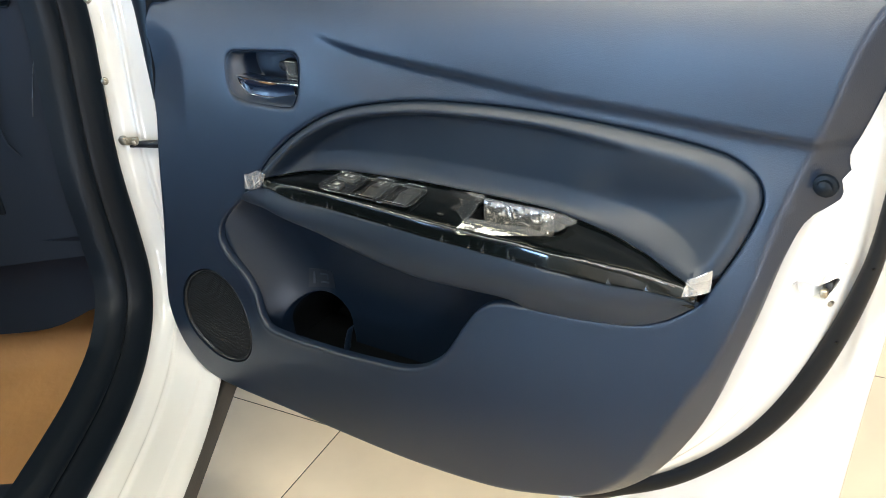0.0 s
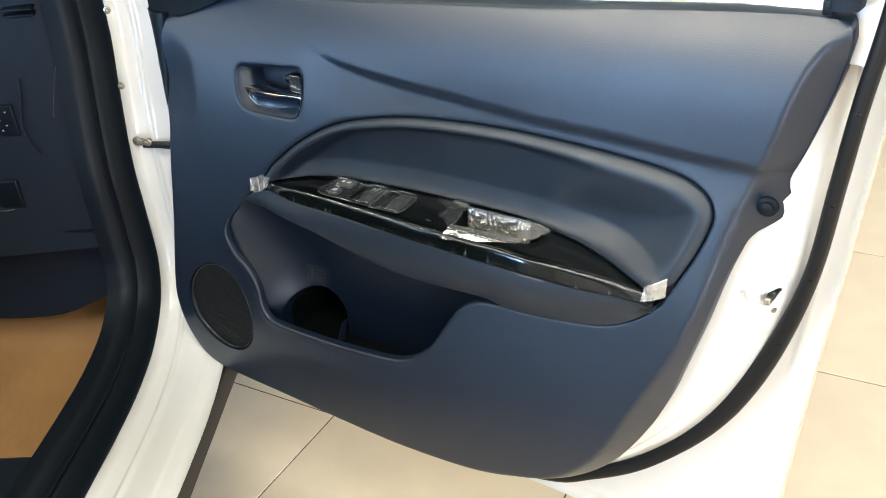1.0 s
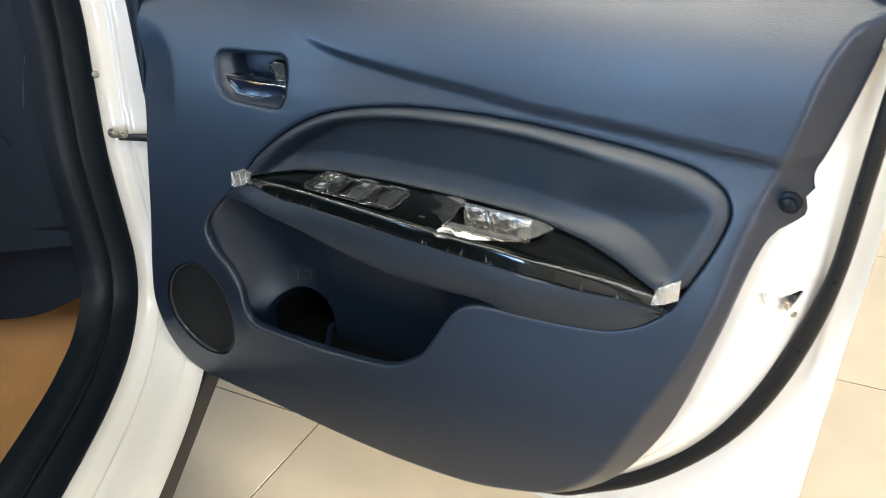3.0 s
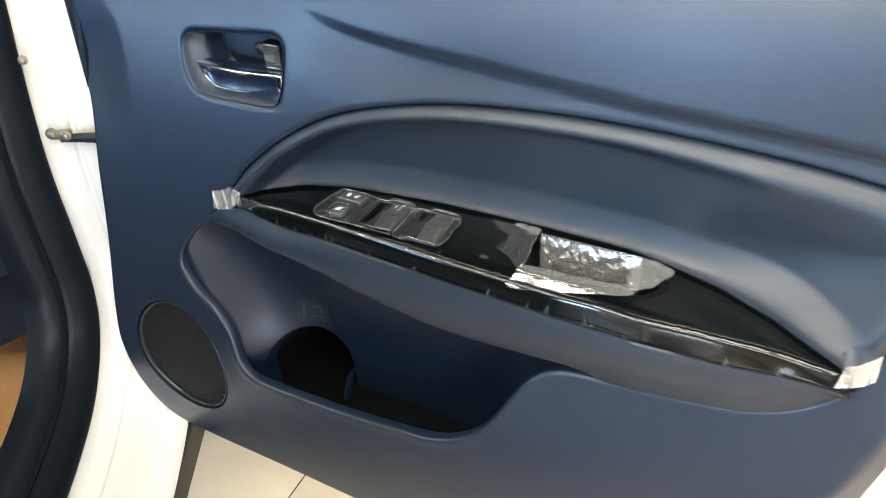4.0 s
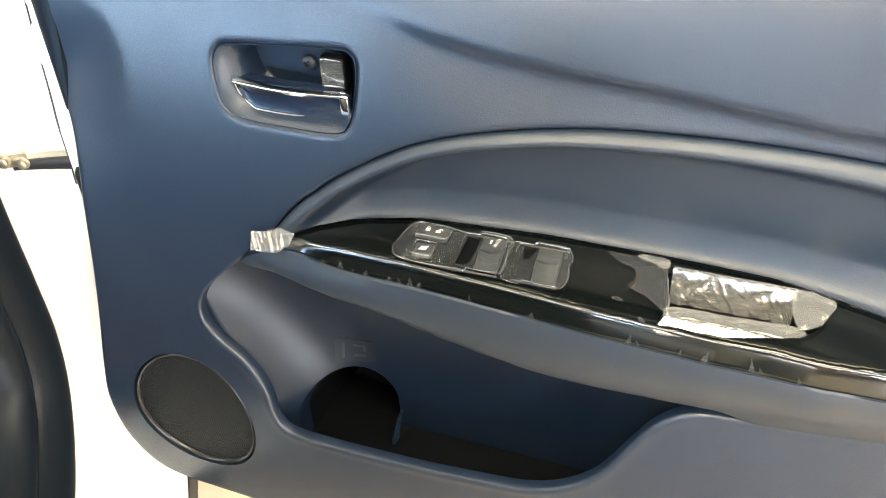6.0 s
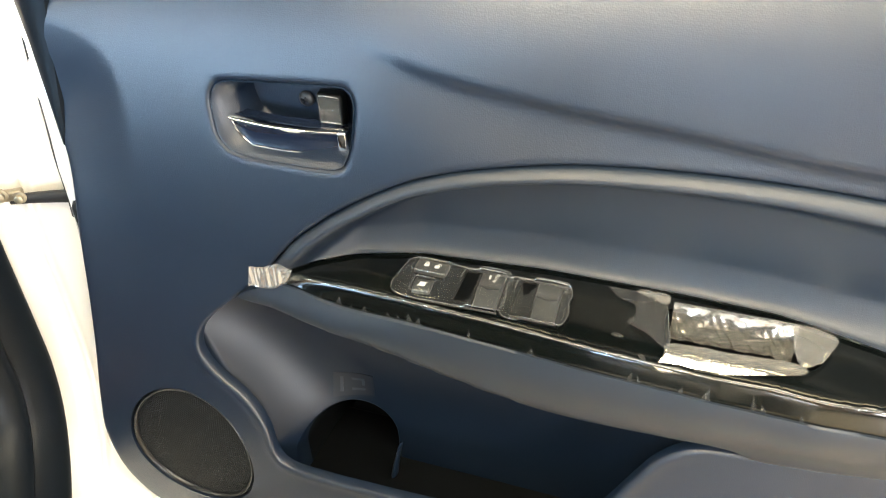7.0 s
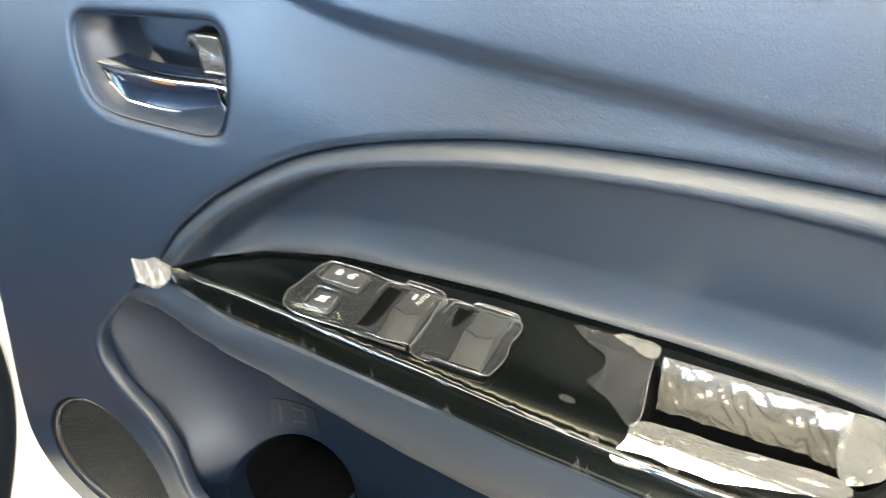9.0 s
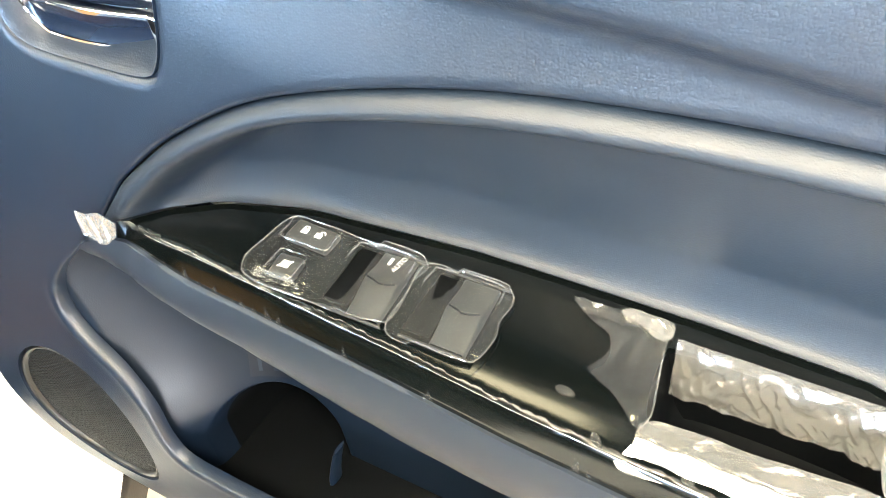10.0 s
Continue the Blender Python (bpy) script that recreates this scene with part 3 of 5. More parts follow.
door = part("door", skin(SHELL, [SHELL_HOLE, LATCH], place_shell, 0.012, (0.003, 0.01, 0.02, 0.028, 0.031, 0.034, 0.037, 0.041), (0, 0.06, 0)), M_PAINT, car, "open white door with dark plastic trim and gloss black armrest")
door.matrix_parent_inverse = CAR.inverted()
PAD_TOP = [(-0.006, 0.803), (0.01, 0.822), (0.028, 0.8428), (0.05, 0.8613), (0.074, 0.8798), (0.116, 0.9053), (0.155, 0.9228), (0.205, 0.9358), (0.273, 0.9453), (0.35, 0.9488), (0.438, 0.9483), (0.517, 0.9438), (0.59, 0.9373), (0.647, 0.9288), (0.675, 0.919), (0.693, 0.906), (0.701, 0.889), (0.699, 0.87), (0.687, 0.835), (0.669, 0.798)]
PAD_LOW = [(0.652, 0.768), (0.619, 0.741), (0.583, 0.727), (0.545, 0.722), (0.497, 0.719), (0.437, 0.718)]
POCKET_RIM = [(0.401, 0.714), (0.376, 0.697), (0.357, 0.670), (0.329, 0.625), (0.297, 0.598), (0.263, 0.584), (0.218, 0.578), (0.160, 0.573), (0.112, 0.571), (0.045, 0.570), (0.004, 0.574), (-0.010, 0.592), (-0.018, 0.625), (-0.040, 0.655), (-0.070, 0.676), (-0.086, 0.696), (-0.086, 0.718), (-0.070, 0.742), (-0.036, 0.774)]
OPENING = spline(PAD_TOP + PAD_LOW + POCKET_RIM, 0.006, True)
SPK_C, SPK_A, SPK_B, SPK_T = (-0.120, 0.556), 0.078, 0.089, radians(-12)


def oval(c, a, b, turn, n=72):
    t = np.linspace(0, 2 * math.pi, n, endpoint=False)
    x, z = a * np.cos(t), b * np.sin(t)
    return np.stack([c[0] + x * math.cos(turn) - z * math.sin(turn), c[1] + x * math.sin(turn) + z * math.cos(turn)], 1)


HANDLE = spline([(-0.042, 0.955), (-0.042, 0.972), (-0.033, 0.983), (-0.012, 0.986), (0.072, 0.991), (0.088, 0.989), (0.094, 0.978), (0.092, 0.95), (0.087, 0.931), (0.075, 0.920), (0.03, 0.919), (-0.018, 0.921), (-0.036, 0.932)], 0.004, True)
HANDLE_IN = spline([(-0.023, 0.958), (-0.024, 0.969), (-0.019, 0.977), (-0.006, 0.981), (0.066, 0.9855), (0.080, 0.9845), (0.0875, 0.976), (0.0875, 0.954), (0.087, 0.940), (0.080, 0.9315), (0.03, 0.9285), (-0.004, 0.9315), (-0.018, 0.944)], 0.004, True)


def groove(x):
    """How far the trim dips towards the seam of the armrest insert."""
    return 0.0016 * smooth(0.0, 0.05, x) * (1 - 0.6 * smooth(0.40, 0.65, x))


STEP = spline([(-0.30, 1.024), (-0.215, 1.022), (-0.180, 1.015), (-0.152, 1.000), (-0.137, 0.978), (-0.130, 0.95), (-0.131, 0.91), (-0.140, 0.85), (-0.168, 0.78), (-0.30, 0.70)], 0.01)


FLANK = spline([(0.813, 1.100), (0.793, 1.089), (0.783, 1.076), (0.774, 1.058), (0.764, 1.029), (0.756, 0.995), (0.743, 0.952), (0.732, 0.918), (0.722, 0.886), (0.712, 0.845), (0.703, 0.800), (0.689, 0.750), (0.672, 0.700), (0.640, 0.635), (0.592, 0.535), (0.545, 0.475), (0.490, 0.436), (0.40, 0.404)], 0.01)
FLANK_ZONE = np.concatenate([FLANK, [(0.40, 0.2), (1.0, 0.2), (1.0, 1.100)]])


def place_trim(q):
    x, z = q[:, 0], q[:, 1]
    y = face_y(x, z) + inside(q, STEP) * smooth(0.78, 0.98, z) * 0.23 * (np.sqrt(distance(q, STEP, False) ** 2 + 0.006 ** 2) - 0.006)
    d = distance(q, TRIM)
    w = 0.014 - 0.006 * smooth(-0.13, -0.2, x)
    w = w * (1 - 0.75 * smooth(1.04, 1.07, z) * smooth(0.77, 0.73, x))
    k = np.clip(1 - d / w, 0, 1)
    rear = smooth(0.44, 0.56, x)
    y = y + (1 - rear) * 0.8 * w * (1 - np.sqrt(1 - np.minimum(k, 0.999) ** 2))
    # the rear flank falls away behind a clear crease
    f = distance(q, FLANK, False) * inside(q, FLANK_ZONE)
    y = y + 1.05 * (np.sqrt(f * f + 0.003 ** 2) - 0.003) * smooth(0.40, 0.50, x)
    # the hinge side turns back in a flank that widens upwards
    y = y + 0.9 * (np.sqrt(np.maximum(-0.222 - x, 0) ** 2 + 0.004 ** 2) - 0.004) * smooth(0.86, 0.95, z)
    e = distance(q, OPENING)
    k = np.clip(1 - e / 0.0025, 0, 1)
    y = y + 0.002 * k ** 2 + groove(x) * smooth(0.79, 0.83, z) * np.exp(-(e / 0.0018) ** 2)
    # the rim round the pocket stands a little proud
    low = smooth(0.74, 0.70, z) * smooth(0.44, 0.38, x)
    y = y - 0.0015 * low * np.exp(-((e - 0.005) / 0.004) ** 2)
    h = distance(q, HANDLE)
    k = np.clip(1 - h / 0.004, 0, 1)
    y = y + 0.003 * k ** 2
    return np.stack([x, y, z], 1)


part("trim_panel", skin(TRIM, [OPENING, oval(SPK_C, SPK_A, SPK_B, SPK_T), HANDLE], place_trim, 0.0045, (0.0015, 0.004, 0.008, 0.0125, 0.017, 0.0215, 0.026), (0, 0.03, 0), [(0, 0.009, 0), (0, 0.02, 0), (0, 0.02, 0)]), M_TRIM, door, "dark blue-grey grained plastic door trim", 75)

# bowl above the armrest
BACK_XY = np.array([(-0.01, -0.006), (0.020, 0.0), (0.045, 0.018), (0.08, 0.033), (0.14, 0.046), (0.25, 0.053), (0.37, 0.053), (0.45, 0.050), (0.53, 0.038), (0.58, 0.024), (0.62, 0.008), (0.66, -0.006)])
FRONT_XY = np.array([(-0.01, -0.008), (0.020, -0.005), (0.05, -0.010), (0.10, -0.0147), (0.15, -0.0197), (0.24, -0.0264), (0.31, -0.0325), (0.41, -0.0373), (0.49, -0.035), (0.556, -0.0234), (0.60, -0.0145), (0.66, -0.008)])
FACET = 0.005
TOP_Z = np.array([(-0.01, 0.806), (0.03, 0.812), (0.08, 0.818), (0.15, 0.822), (0.30, 0.823), (0.45, 0.822), (0.53, 0.814), (0.58, 0.806), (0.62, 0.797), (0.66, 0.788)])
LEDGE_BACK = [(x, float(np.interp(x, TOP_Z[:, 0], TOP_Z[:, 1])) + 0.003) for x in (0.020, 0.045, 0.079, 0.14, 0.257, 0.37, 0.456, 0.53, 0.574, 0.616, 0.645)]


def inset(line, by):
    """A line moved sideways, to its right."""
    t = np.gradient(line, axis=0)
    t /= np.linalg.norm(t, axis=1)[:, None]
    return line + by * np.stack([t[:, 1], -t[:, 0]], 1)


SEAM = inset(spline(PAD_TOP, 0.006), 0.0013)
BOWL = np.concatenate([SEAM, spline(LEDGE_BACK[::-1], 0.006)])


def back_y(x):
    return np.interp(x, BACK_XY[:, 0], BACK_XY[:, 1])


def front_y(x):
    return np.interp(x, FRONT_XY[:, 0], FRONT_XY[:, 1])


LIP = spline([(0, 0), (0.0008, -0.0008), (0.0022, -0.0021), (0.004, -0.0033), (0.008, -0.0054), (0.012, -0.0067), (0.016, -0.0066), (0.020, -0.0054), (0.026, -0.0022), (0.034, 0.0028), (0.050, 0.0125), (0.070, 0.024), (0.09, 0.034), (0.13, 0.048), (0.2, 0.057)], 0.0015)


def place_bowl(q):
    x, z = q[:, 0], q[:, 1]
    over, side = SEAM[SEAM[:, 0] < 0.655], SEAM[SEAM[:, 0] > 0.670]
    over = over[over[:, 1] > 0.0]
    d = (np.maximum(distance(q, over, False), 1e-6) ** -4.0 + np.maximum(distance(q, side, False), 1e-6) ** -4.0) ** -0.25
    d = np.where(distance(q, SEAM, False) < 0.012, distance(q, SEAM, False), np.maximum(d, 0.012 * 0.84))
    e = distance(q, spline(LEDGE_BACK, 0.01), False)
    y = face_y(x, z) + groove(x) + 0.0012 * np.clip(1 - d / 0.0010, 0, 1) + np.interp(d, LIP[:, 0], LIP[:, 1])
    # the wall stays behind the ledge, so that a hollow fillet joins them
    deep = back_y(x) + 0.012 * smooth(0.02, 0.09, x) * smooth(0.004, 0.022, d)
    y = y + 0.5 * (np.sqrt((deep - y) ** 2 + 0.006 ** 2) + deep - y) * smooth(0.006, 0.03, d)
    t = np.sqrt(np.clip(e / (1e-4 + 0.030 * (1 - np.exp(-0.75 * (e + d) / 0.030))), 0, 1))
    y = back_y(x) * (1 - t) + y * t
    return np.stack([x, y, z], 1)


part("armrest_bowl", skin(BOWL, [], place_bowl, 0.004, (0.001, 0.003, 0.006, 0.009, 0.012, 0.015, 0.018), (0, 0.015, 0)), M_PAD, door, "dark soft-touch concave armrest insert with raised lip", 75)

# gloss black top of the armrest, with the pull cup cut through
CUP = spline([(0.363, 0.030), (0.370, 0.036), (0.42, 0.037), (0.468, 0.034), (0.482, 0.028), (0.488, 0.016), (0.482, 0.002), (0.470, -0.004), (0.42, -0.006), (0.380, -0.009), (0.370, -0.008), (0.365, 0.005)], 0.005, True)
xs = np.linspace(0.012, 0.652, 90)
LEDGE = np.concatenate([np.stack([xs, back_y(xs) + 0.002], 1), np.stack([xs[::-1], front_y(xs[::-1])], 1)])


def facet_drop(x):
    """The height of the steep facet along the front edge of the gloss top."""
    return 0.008 + 0.012 * smooth(0.01, 0.05, back_y(x) - front_y(x))


def ledge_z(x, y):
    """The level of the gloss top: a gentle crown that rolls over towards the front, then a steep facet."""
    x, y = np.asarray(x, float), np.asarray(y, float)
    u = y - front_y(x)
    across = np.clip(1 - (u - FACET) / np.maximum(back_y(x) - front_y(x) - FACET, 0.004), 0, 1)
    fall = 0.0008 * np.log1p(np.exp((FACET - u) / 0.0008)) / FACET
    return np.interp(x, TOP_Z[:, 0], TOP_Z[:, 1]) - 0.0035 * across ** 5 - facet_drop(x) * fall


def place_ledge(q):
    return np.stack([q[:, 0], q[:, 1], ledge_z(q[:, 0], q[:, 1])], 1)


part("armrest_top", skin(LEDGE, [CUP], place_ledge, 0.0024, (0.0010, 0.0020, 0.0030, 0.0038, 0.0046, 0.0054, 0.0064, 0.0078), (0, 0.001, -0.008), (0, 0, -0.004)), M_GLOSS, door, "piano black gloss armrest top")


def pull_cup():
    rows = []
    c = CUP.mean(0)
    for s, dz in ((1.0, 0.0), (0.985, -0.003), (0.95, -0.02), (0.9, -0.036), (0.8, -0.044), (0.4, -0.046)):
        rows.append([(c[0] + (p[0] - c[0]) * s, c[1] + (p[1] - c[1]) * s, 0.819 + dz) for p in CUP])
    part("pull_cup", loft(rows, True, "last"), M_BLACK, door, "black plastic pull handle cup")


pull_cup()

# padded front band below the gloss top
BAND_TOP = [(x, float(ledge_z(x, front_y(x)))) for x in (0.0, 0.03, 0.08, 0.15, 0.24, 0.31, 0.41, 0.49, 0.556, 0.60, 0.64)]
BAND_LOW = [(0.437, 0.718), (0.41, 0.718), (0.36, 0.717), (0.29, 0.716), (0.23, 0.722), (0.173, 0.732), (0.113, 0.744), (0.037, 0.754), (0.0, 0.763), (-0.034, 0.776)]
BAND_LEFT = [(-0.034, 0.776), (-0.022, 0.786)]
BAND = np.concatenate([spline(BAND_TOP, 0.006)[:-1], spline([(0.64, BAND_TOP[-1][1]), (0.655, 0.775), (0.652, 0.768)] + [(px, pz + 0.0022) for px, pz in PAD_LOW[1:]], 0.006)[:-1], spline(BAND_LOW, 0.006)[:-1], spline(BAND_LEFT + [BAND_TOP[0]], 0.006)[:-1]])
LOWLINE = spline(BAND_LOW[::-1] + PAD_LOW[::-1][1:], 0.01)


def place_band(q):
    x, z = q[:, 0], q[:, 1]
    zt = ledge_z(x, front_y(x))
    zb = np.interp(x, LOWLINE[:, 0], LOWLINE[:, 1])
    t = np.clip((z - zb) / np.maximum(zt - zb, 0.004), 0, 1)
    yb = face_y(x, zb) - 0.004
    y = yb + (front_y(x) - 0.002 - yb) * smooth(0, 1, t) - 0.007 * np.sin(np.pi * t) * smooth(-0.04, 0.08, x) * smooth(0.66, 0.48, x)
    # rolls under at its lower edge above the pocket
    under = smooth(0.46, 0.40, x) * smooth(-0.04, 0.03, x)
    y = y + under * 0.02 * np.clip(1 - (z - zb) / 0.02, 0, 1) ** 2
    return np.stack([x, y, z], 1)


part("armrest_front", skin(BAND, [], place_band, 0.007, (0.002, 0.005, 0.01), (0, 0.008, 0)), M_PAD, door, "dark soft-touch armrest front", 75)

# storage pocket behind the rim, with a round bottle recess
POCKET = [(-0.03, 0.49), (0.42, 0.49), (0.43, 0.745), (0.17, 0.76), (0.03, 0.785), (-0.03, 0.788), (-0.062, 0.762), (-0.096, 0.722)]
BOTTLE = (0.0435, 0.556)


def place_pocket(q):
    x, z = q[:, 0], q[:, 1]
    left = -0.022 - 0.076 * smooth(0.57, 0.75, z)
    rim, back = face_y(x, z) + 0.011, 0.046 - 0.038 * smooth(0.30, 0.42, x)
    return np.stack([x, back + (rim - back) * np.clip(1 - (x - left) / 0.115, 0, 1) ** 2.2, z], 1)


HOLDER = np.array([(BOTTLE[0] + 0.050 * math.cos(a), BOTTLE[1] + 0.050 * math.sin(a)) for a in np.linspace(0, math.pi, 40)] + [(BOTTLE[0] - 0.050, 0.505), (BOTTLE[0] + 0.050, 0.505)])


def bottle_holder():
    # round tub sunk into the back of the pocket, its shade coloured black
    p = even(HOLDER, 90)
    y0 = place_pocket(p)[:, 1]
    c = np.array((BOTTLE[0], 0.545))

    def hoops(steps):
        out = []
        for sh, dy in steps:
            q = c + (p - c) * sh
            out.append([(a, b + (0.118 - b) * dy, z) for (a, z), b in zip(q, y0)])
        return out
    part("holder_rim", loft(hoops(((1.0, 0.0), (0.985, 0.004), (0.965, 0.02), (0.945, 0.05), (0.925, 0.10), (0.91, 0.17))), True), M_POCKET, door, "rounded mouth of the bottle holder")
    part("bottle_holder", loft(hoops(((0.91, 0.17), (0.90, 0.30), (0.88, 0.60), (0.80, 0.85), (0.60, 0.97), (0.3, 1.0))), True, "last"), M_BLACK, door, "round bottle holder in the pocket, coloured black for its shade")


bottle_holder()
part("door_pocket", skin(POCKET, [HOLDER], place_pocket, 0.0036, (), (0, 0.01, 0)), M_POCKET, door, "dark plastic door pocket with bottle recess", 80)
# near-black floor: the pocket's shade is put into its colour
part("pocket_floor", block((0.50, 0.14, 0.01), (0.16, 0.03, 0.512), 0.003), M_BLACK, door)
part("bottle_rib", loft([[(0.1010 - 0.005 * k + (0.0016 + 0.0016 * k) * math.cos(a), 0.030 - 0.010 * math.sin(1.6 * k) + 0.008 * math.sin(a), 0.557 - 0.036 * k) for a in np.linspace(0, 2 * math.pi, 12, endpoint=False)] for k in np.linspace(0, 1, 10)], True, True), M_TRIM, door, "thin upright rib beside the bottle holder")

# speaker grille
SPK = oval(SPK_C, SPK_A, SPK_B, SPK_T)


def place_grille(q):
    x, z = q[:, 0], q[:, 1]
    d = distance(q, SPK)
    y = face_y(x, z) + 0.006 - 0.004 * smooth(0, 0.05, d)
    return np.stack([x, y, z], 1)


speaker = part("speaker_grille", skin(SPK, [], place_grille, 0.01, (0.004,), (0, 0.01, 0)), M_DARK, door, "round black perforated speaker grille")


def ring(inner, outer, prof, mat, name, parent, label=""):
    """A moulded ring between two closed curves of the same count; prof: (share from inner to outer, offset in y)."""
    rows = []
    for s, dy in prof:
        q = inner * (1 - s) + outer * s
        y = face_y(q[:, 0], q[:, 1]) + dy
        rows.append([(a, b, c) for (a, c), b in zip(q, y)])
    return part(name, loft(rows, True), mat, parent, label)


ring(oval(SPK_C, SPK_A - 0.0065, SPK_B - 0.0065, SPK_T), oval(SPK_C, SPK_A + 0.0003, SPK_B + 0.0003, SPK_T), [(0, 0.007), (0.1, 0.004), (0.25, 0.0022), (0.45, 0.0015), (0.6, 0.0024), (0.72, 0.005), (0.84, 0.0045), (0.92, 0.0022), (1, 0.007)], M_RING, "speaker_rim", door, "black moulded ring round the grille")

OUTER = spline([(-0.255, 1.08), (-0.26, 0.7), (-0.255, 0.40), (-0.235, 0.285), (-0.19, 0.262), (0.1, 0.258), (0.5, 0.254), (0.72, 0.256), (0.775, 0.265), (0.797, 0.30), (0.803, 0.42), (0.820, 0.64), (0.834, 0.79), (0.846, 0.94), (0.855, 1.05), (0.858, 1.10), (0.80, 1.115), (0.3, 1.095)], 0.014, True)


def place_outer(q):
    x, z = q[:, 0], q[:, 1]
    d = distance(q, OUTER)
    y = 0.128 + 0.012 * smooth(0.3, 0.9, z) - 0.006 * np.clip(1 - d / 0.008, 0, 1) ** 2 + 0.004 * smooth(0.01, 0.03, d) - 0.003 * np.exp(-((d - 0.026) / 0.004) ** 2)
    for cx, cz, r in ((0.66, 0.36, 0.03), (0.56, 0.31, 0.035), (0.72, 0.45, 0.025)):
        y = y - 0.004 * smooth(r, 0.4 * r, np.hypot(x - cx, (z - cz) * 1.3))
    return np.stack([x, y, z], 1)


part("outer_skin", skin(OUTER, [], place_outer, 0.02, (0.004, 0.010, 0.018, 0.022, 0.026, 0.030, 0.036), (0, 0.03, 0)), M_PAINT, door, "white outer door skin with folded edge")
STRIP = spline([(0.868, 0.130, 1.5), (0.856, 0.116, 1.28), (0.846, 0.108, 1.16), (0.840, 0.105, 1.101), (0.828, 0.100, 1.014), (0.818, 0.098, 0.917), (0.808, 0.096, 0.817), (0.791, 0.093, 0.738), (0.762, 0.09, 0.650), (0.724, 0.087, 0.568), (0.677, 0.084, 0.500), (0.608, 0.080, 0.428), (0.532, 0.078, 0.374), (0.455, 0.076, 0.335), (0.30, 0.075, 0.315), (0.0, 0.075, 0.315), (-0.16, 0.078, 0.325)], 0.012)


def weatherstrip():
    rows = []
    p = [Vector(c) for c in STRIP]
    for i, c in enumerate(p):
        t = (p[min(i + 1, len(p) - 1)] - p[max(i - 1, 0)]).normalized()
        s = Vector((t.z, 0, -t.x)).normalized()
        w = 1.0 - 0.32 * float(smooth(0.60, 0.85, c.z))
        rows.append([c + w * a * s + Vector((0, b, 0)) for a, b in ((-0.011, 0.02), (-0.012, 0.004), (-0.009, -0.004), (-0.004, -0.006), (0.005, -0.006), (0.012, -0.003), (0.0145, 0.003), (0.015, 0.02))])
    part("weatherstrip", loft(rows), M_STRIP, door, "black rubber weatherstrip round the door")


weatherstrip()
for k in (0, 1, 2, 3, 4, 5):
    cx, cy, cz = STRIP[int(len(STRIP) * (0.14 + 0.055 * k))]
    part("strip_clip", moved(turned([(0.0001, 0.0012), (0.0016, 0.001), (0.002, 0)], 10), pose(cx + 0.001, cy - 0.006, cz, 90)), M_GLOSS, door)

# white flange at the hinge edge, beyond the trim
FLANGE = [(1.00, -0.334, -0.324), (0.963, -0.302, -0.292), (0.92, -0.282, -0.266), (0.876, -0.286, -0.264), (0.828, -0.292, -0.268), (0.778, -0.294, -0.272), (0.748, -0.297, -0.276), (0.692, -0.304, -0.286), (0.628, -0.318, -0.300), (0.604, -0.320, -0.304)]
part("hinge_flange", loft([[(a, 0.095 + k, z), (a, 0.074 + k, z), (a + 0.003, 0.070 + k, z), (b, 0.069 + k, z), (b + 0.012, 0.074 + k, z)] for z, a, b in FLANGE for k in (0.045 * float(smooth(0.92, 1.0, z)),)]), M_PAINT, door, "white folded edge of the door beside the hinges")
# thin black strip beside the flange
part("hinge_edge_strip", loft([[(a - 0.019, 0.098 + k, z), (a - 0.018, 0.088 + k, z), (a - 0.012, 0.086 + k, z), (a - 0.003, 0.094 + k, z)] for z, a, b in FLANGE if z > 0.7 for k in (0.045 * float(smooth(0.92, 1.0, z)),)]), M_RUBBER, door, "thin black strip along the hinge edge")
# added black strip over the top of the hinge flank, which darkens the lit trim
CORNER = [(0.895, -0.2185, 0.026, -0.228, 0.033), (0.925, -0.2175, 0.031, -0.238, 0.043), (0.955, -0.2155, 0.036, -0.2505, 0.056), (0.985, -0.2135, 0.040, -0.2555, 0.060), (1.02, -0.208, 0.043, -0.257, 0.0605), (1.045, -0.203, 0.045, -0.258, 0.061)]
part("hinge_flank_dark_strip", loft([[(xr + 0.004, yr + 0.012, z), (xr, yr + 0.001, z), (xr - 0.003, yr, z), (0.75 * xr + 0.25 * xl, yr - 0.0005, z), (0.4 * xr + 0.6 * xl, 0.75 * yr + 0.25 * yl, z), (xl, yl, z), (xl - 0.002, yl + 0.004, z), (xl + 0.002, yl + 0.03, z)] for z, xr, yr, xl, yl in CORNER]), M_RUBBER, door, "black strip laid over the trim's hinge flank to darken it")
# window glass with its sill strip and rear frame
part("window_glass", loft([[(x, 0.118 + max(0.0, 0.02 * (z - 1.2)), z) for x in np.linspace(-0.2, 0.80, 12)] for z in (1.06, 1.2, 1.4)]), M_GLASS, door)
part("belt_strip", loft([[(x, y, 1.066 + 0.06 * x + dz) for y, dz in ((0.108, -0.016), (0.106, -0.004), (0.108, 0.001), (0.112, 0.001), (0.114, -0.008))] for x in np.linspace(-0.2, 0.79, 30)]), M_RUBBER, door, "black rubber window belt strip")
part("window_post", loft([[(x + 0.10 * (z - 1.1), y, z) for x, y in ((0.784, 0.088), (0.788, 0.084), (0.806, 0.084), (0.812, 0.088), (0.814, 0.11), (0.784, 0.112))] for z in np.linspace(1.122, 1.5, 8)], True, True), M_INNER, door, "dark window frame post")
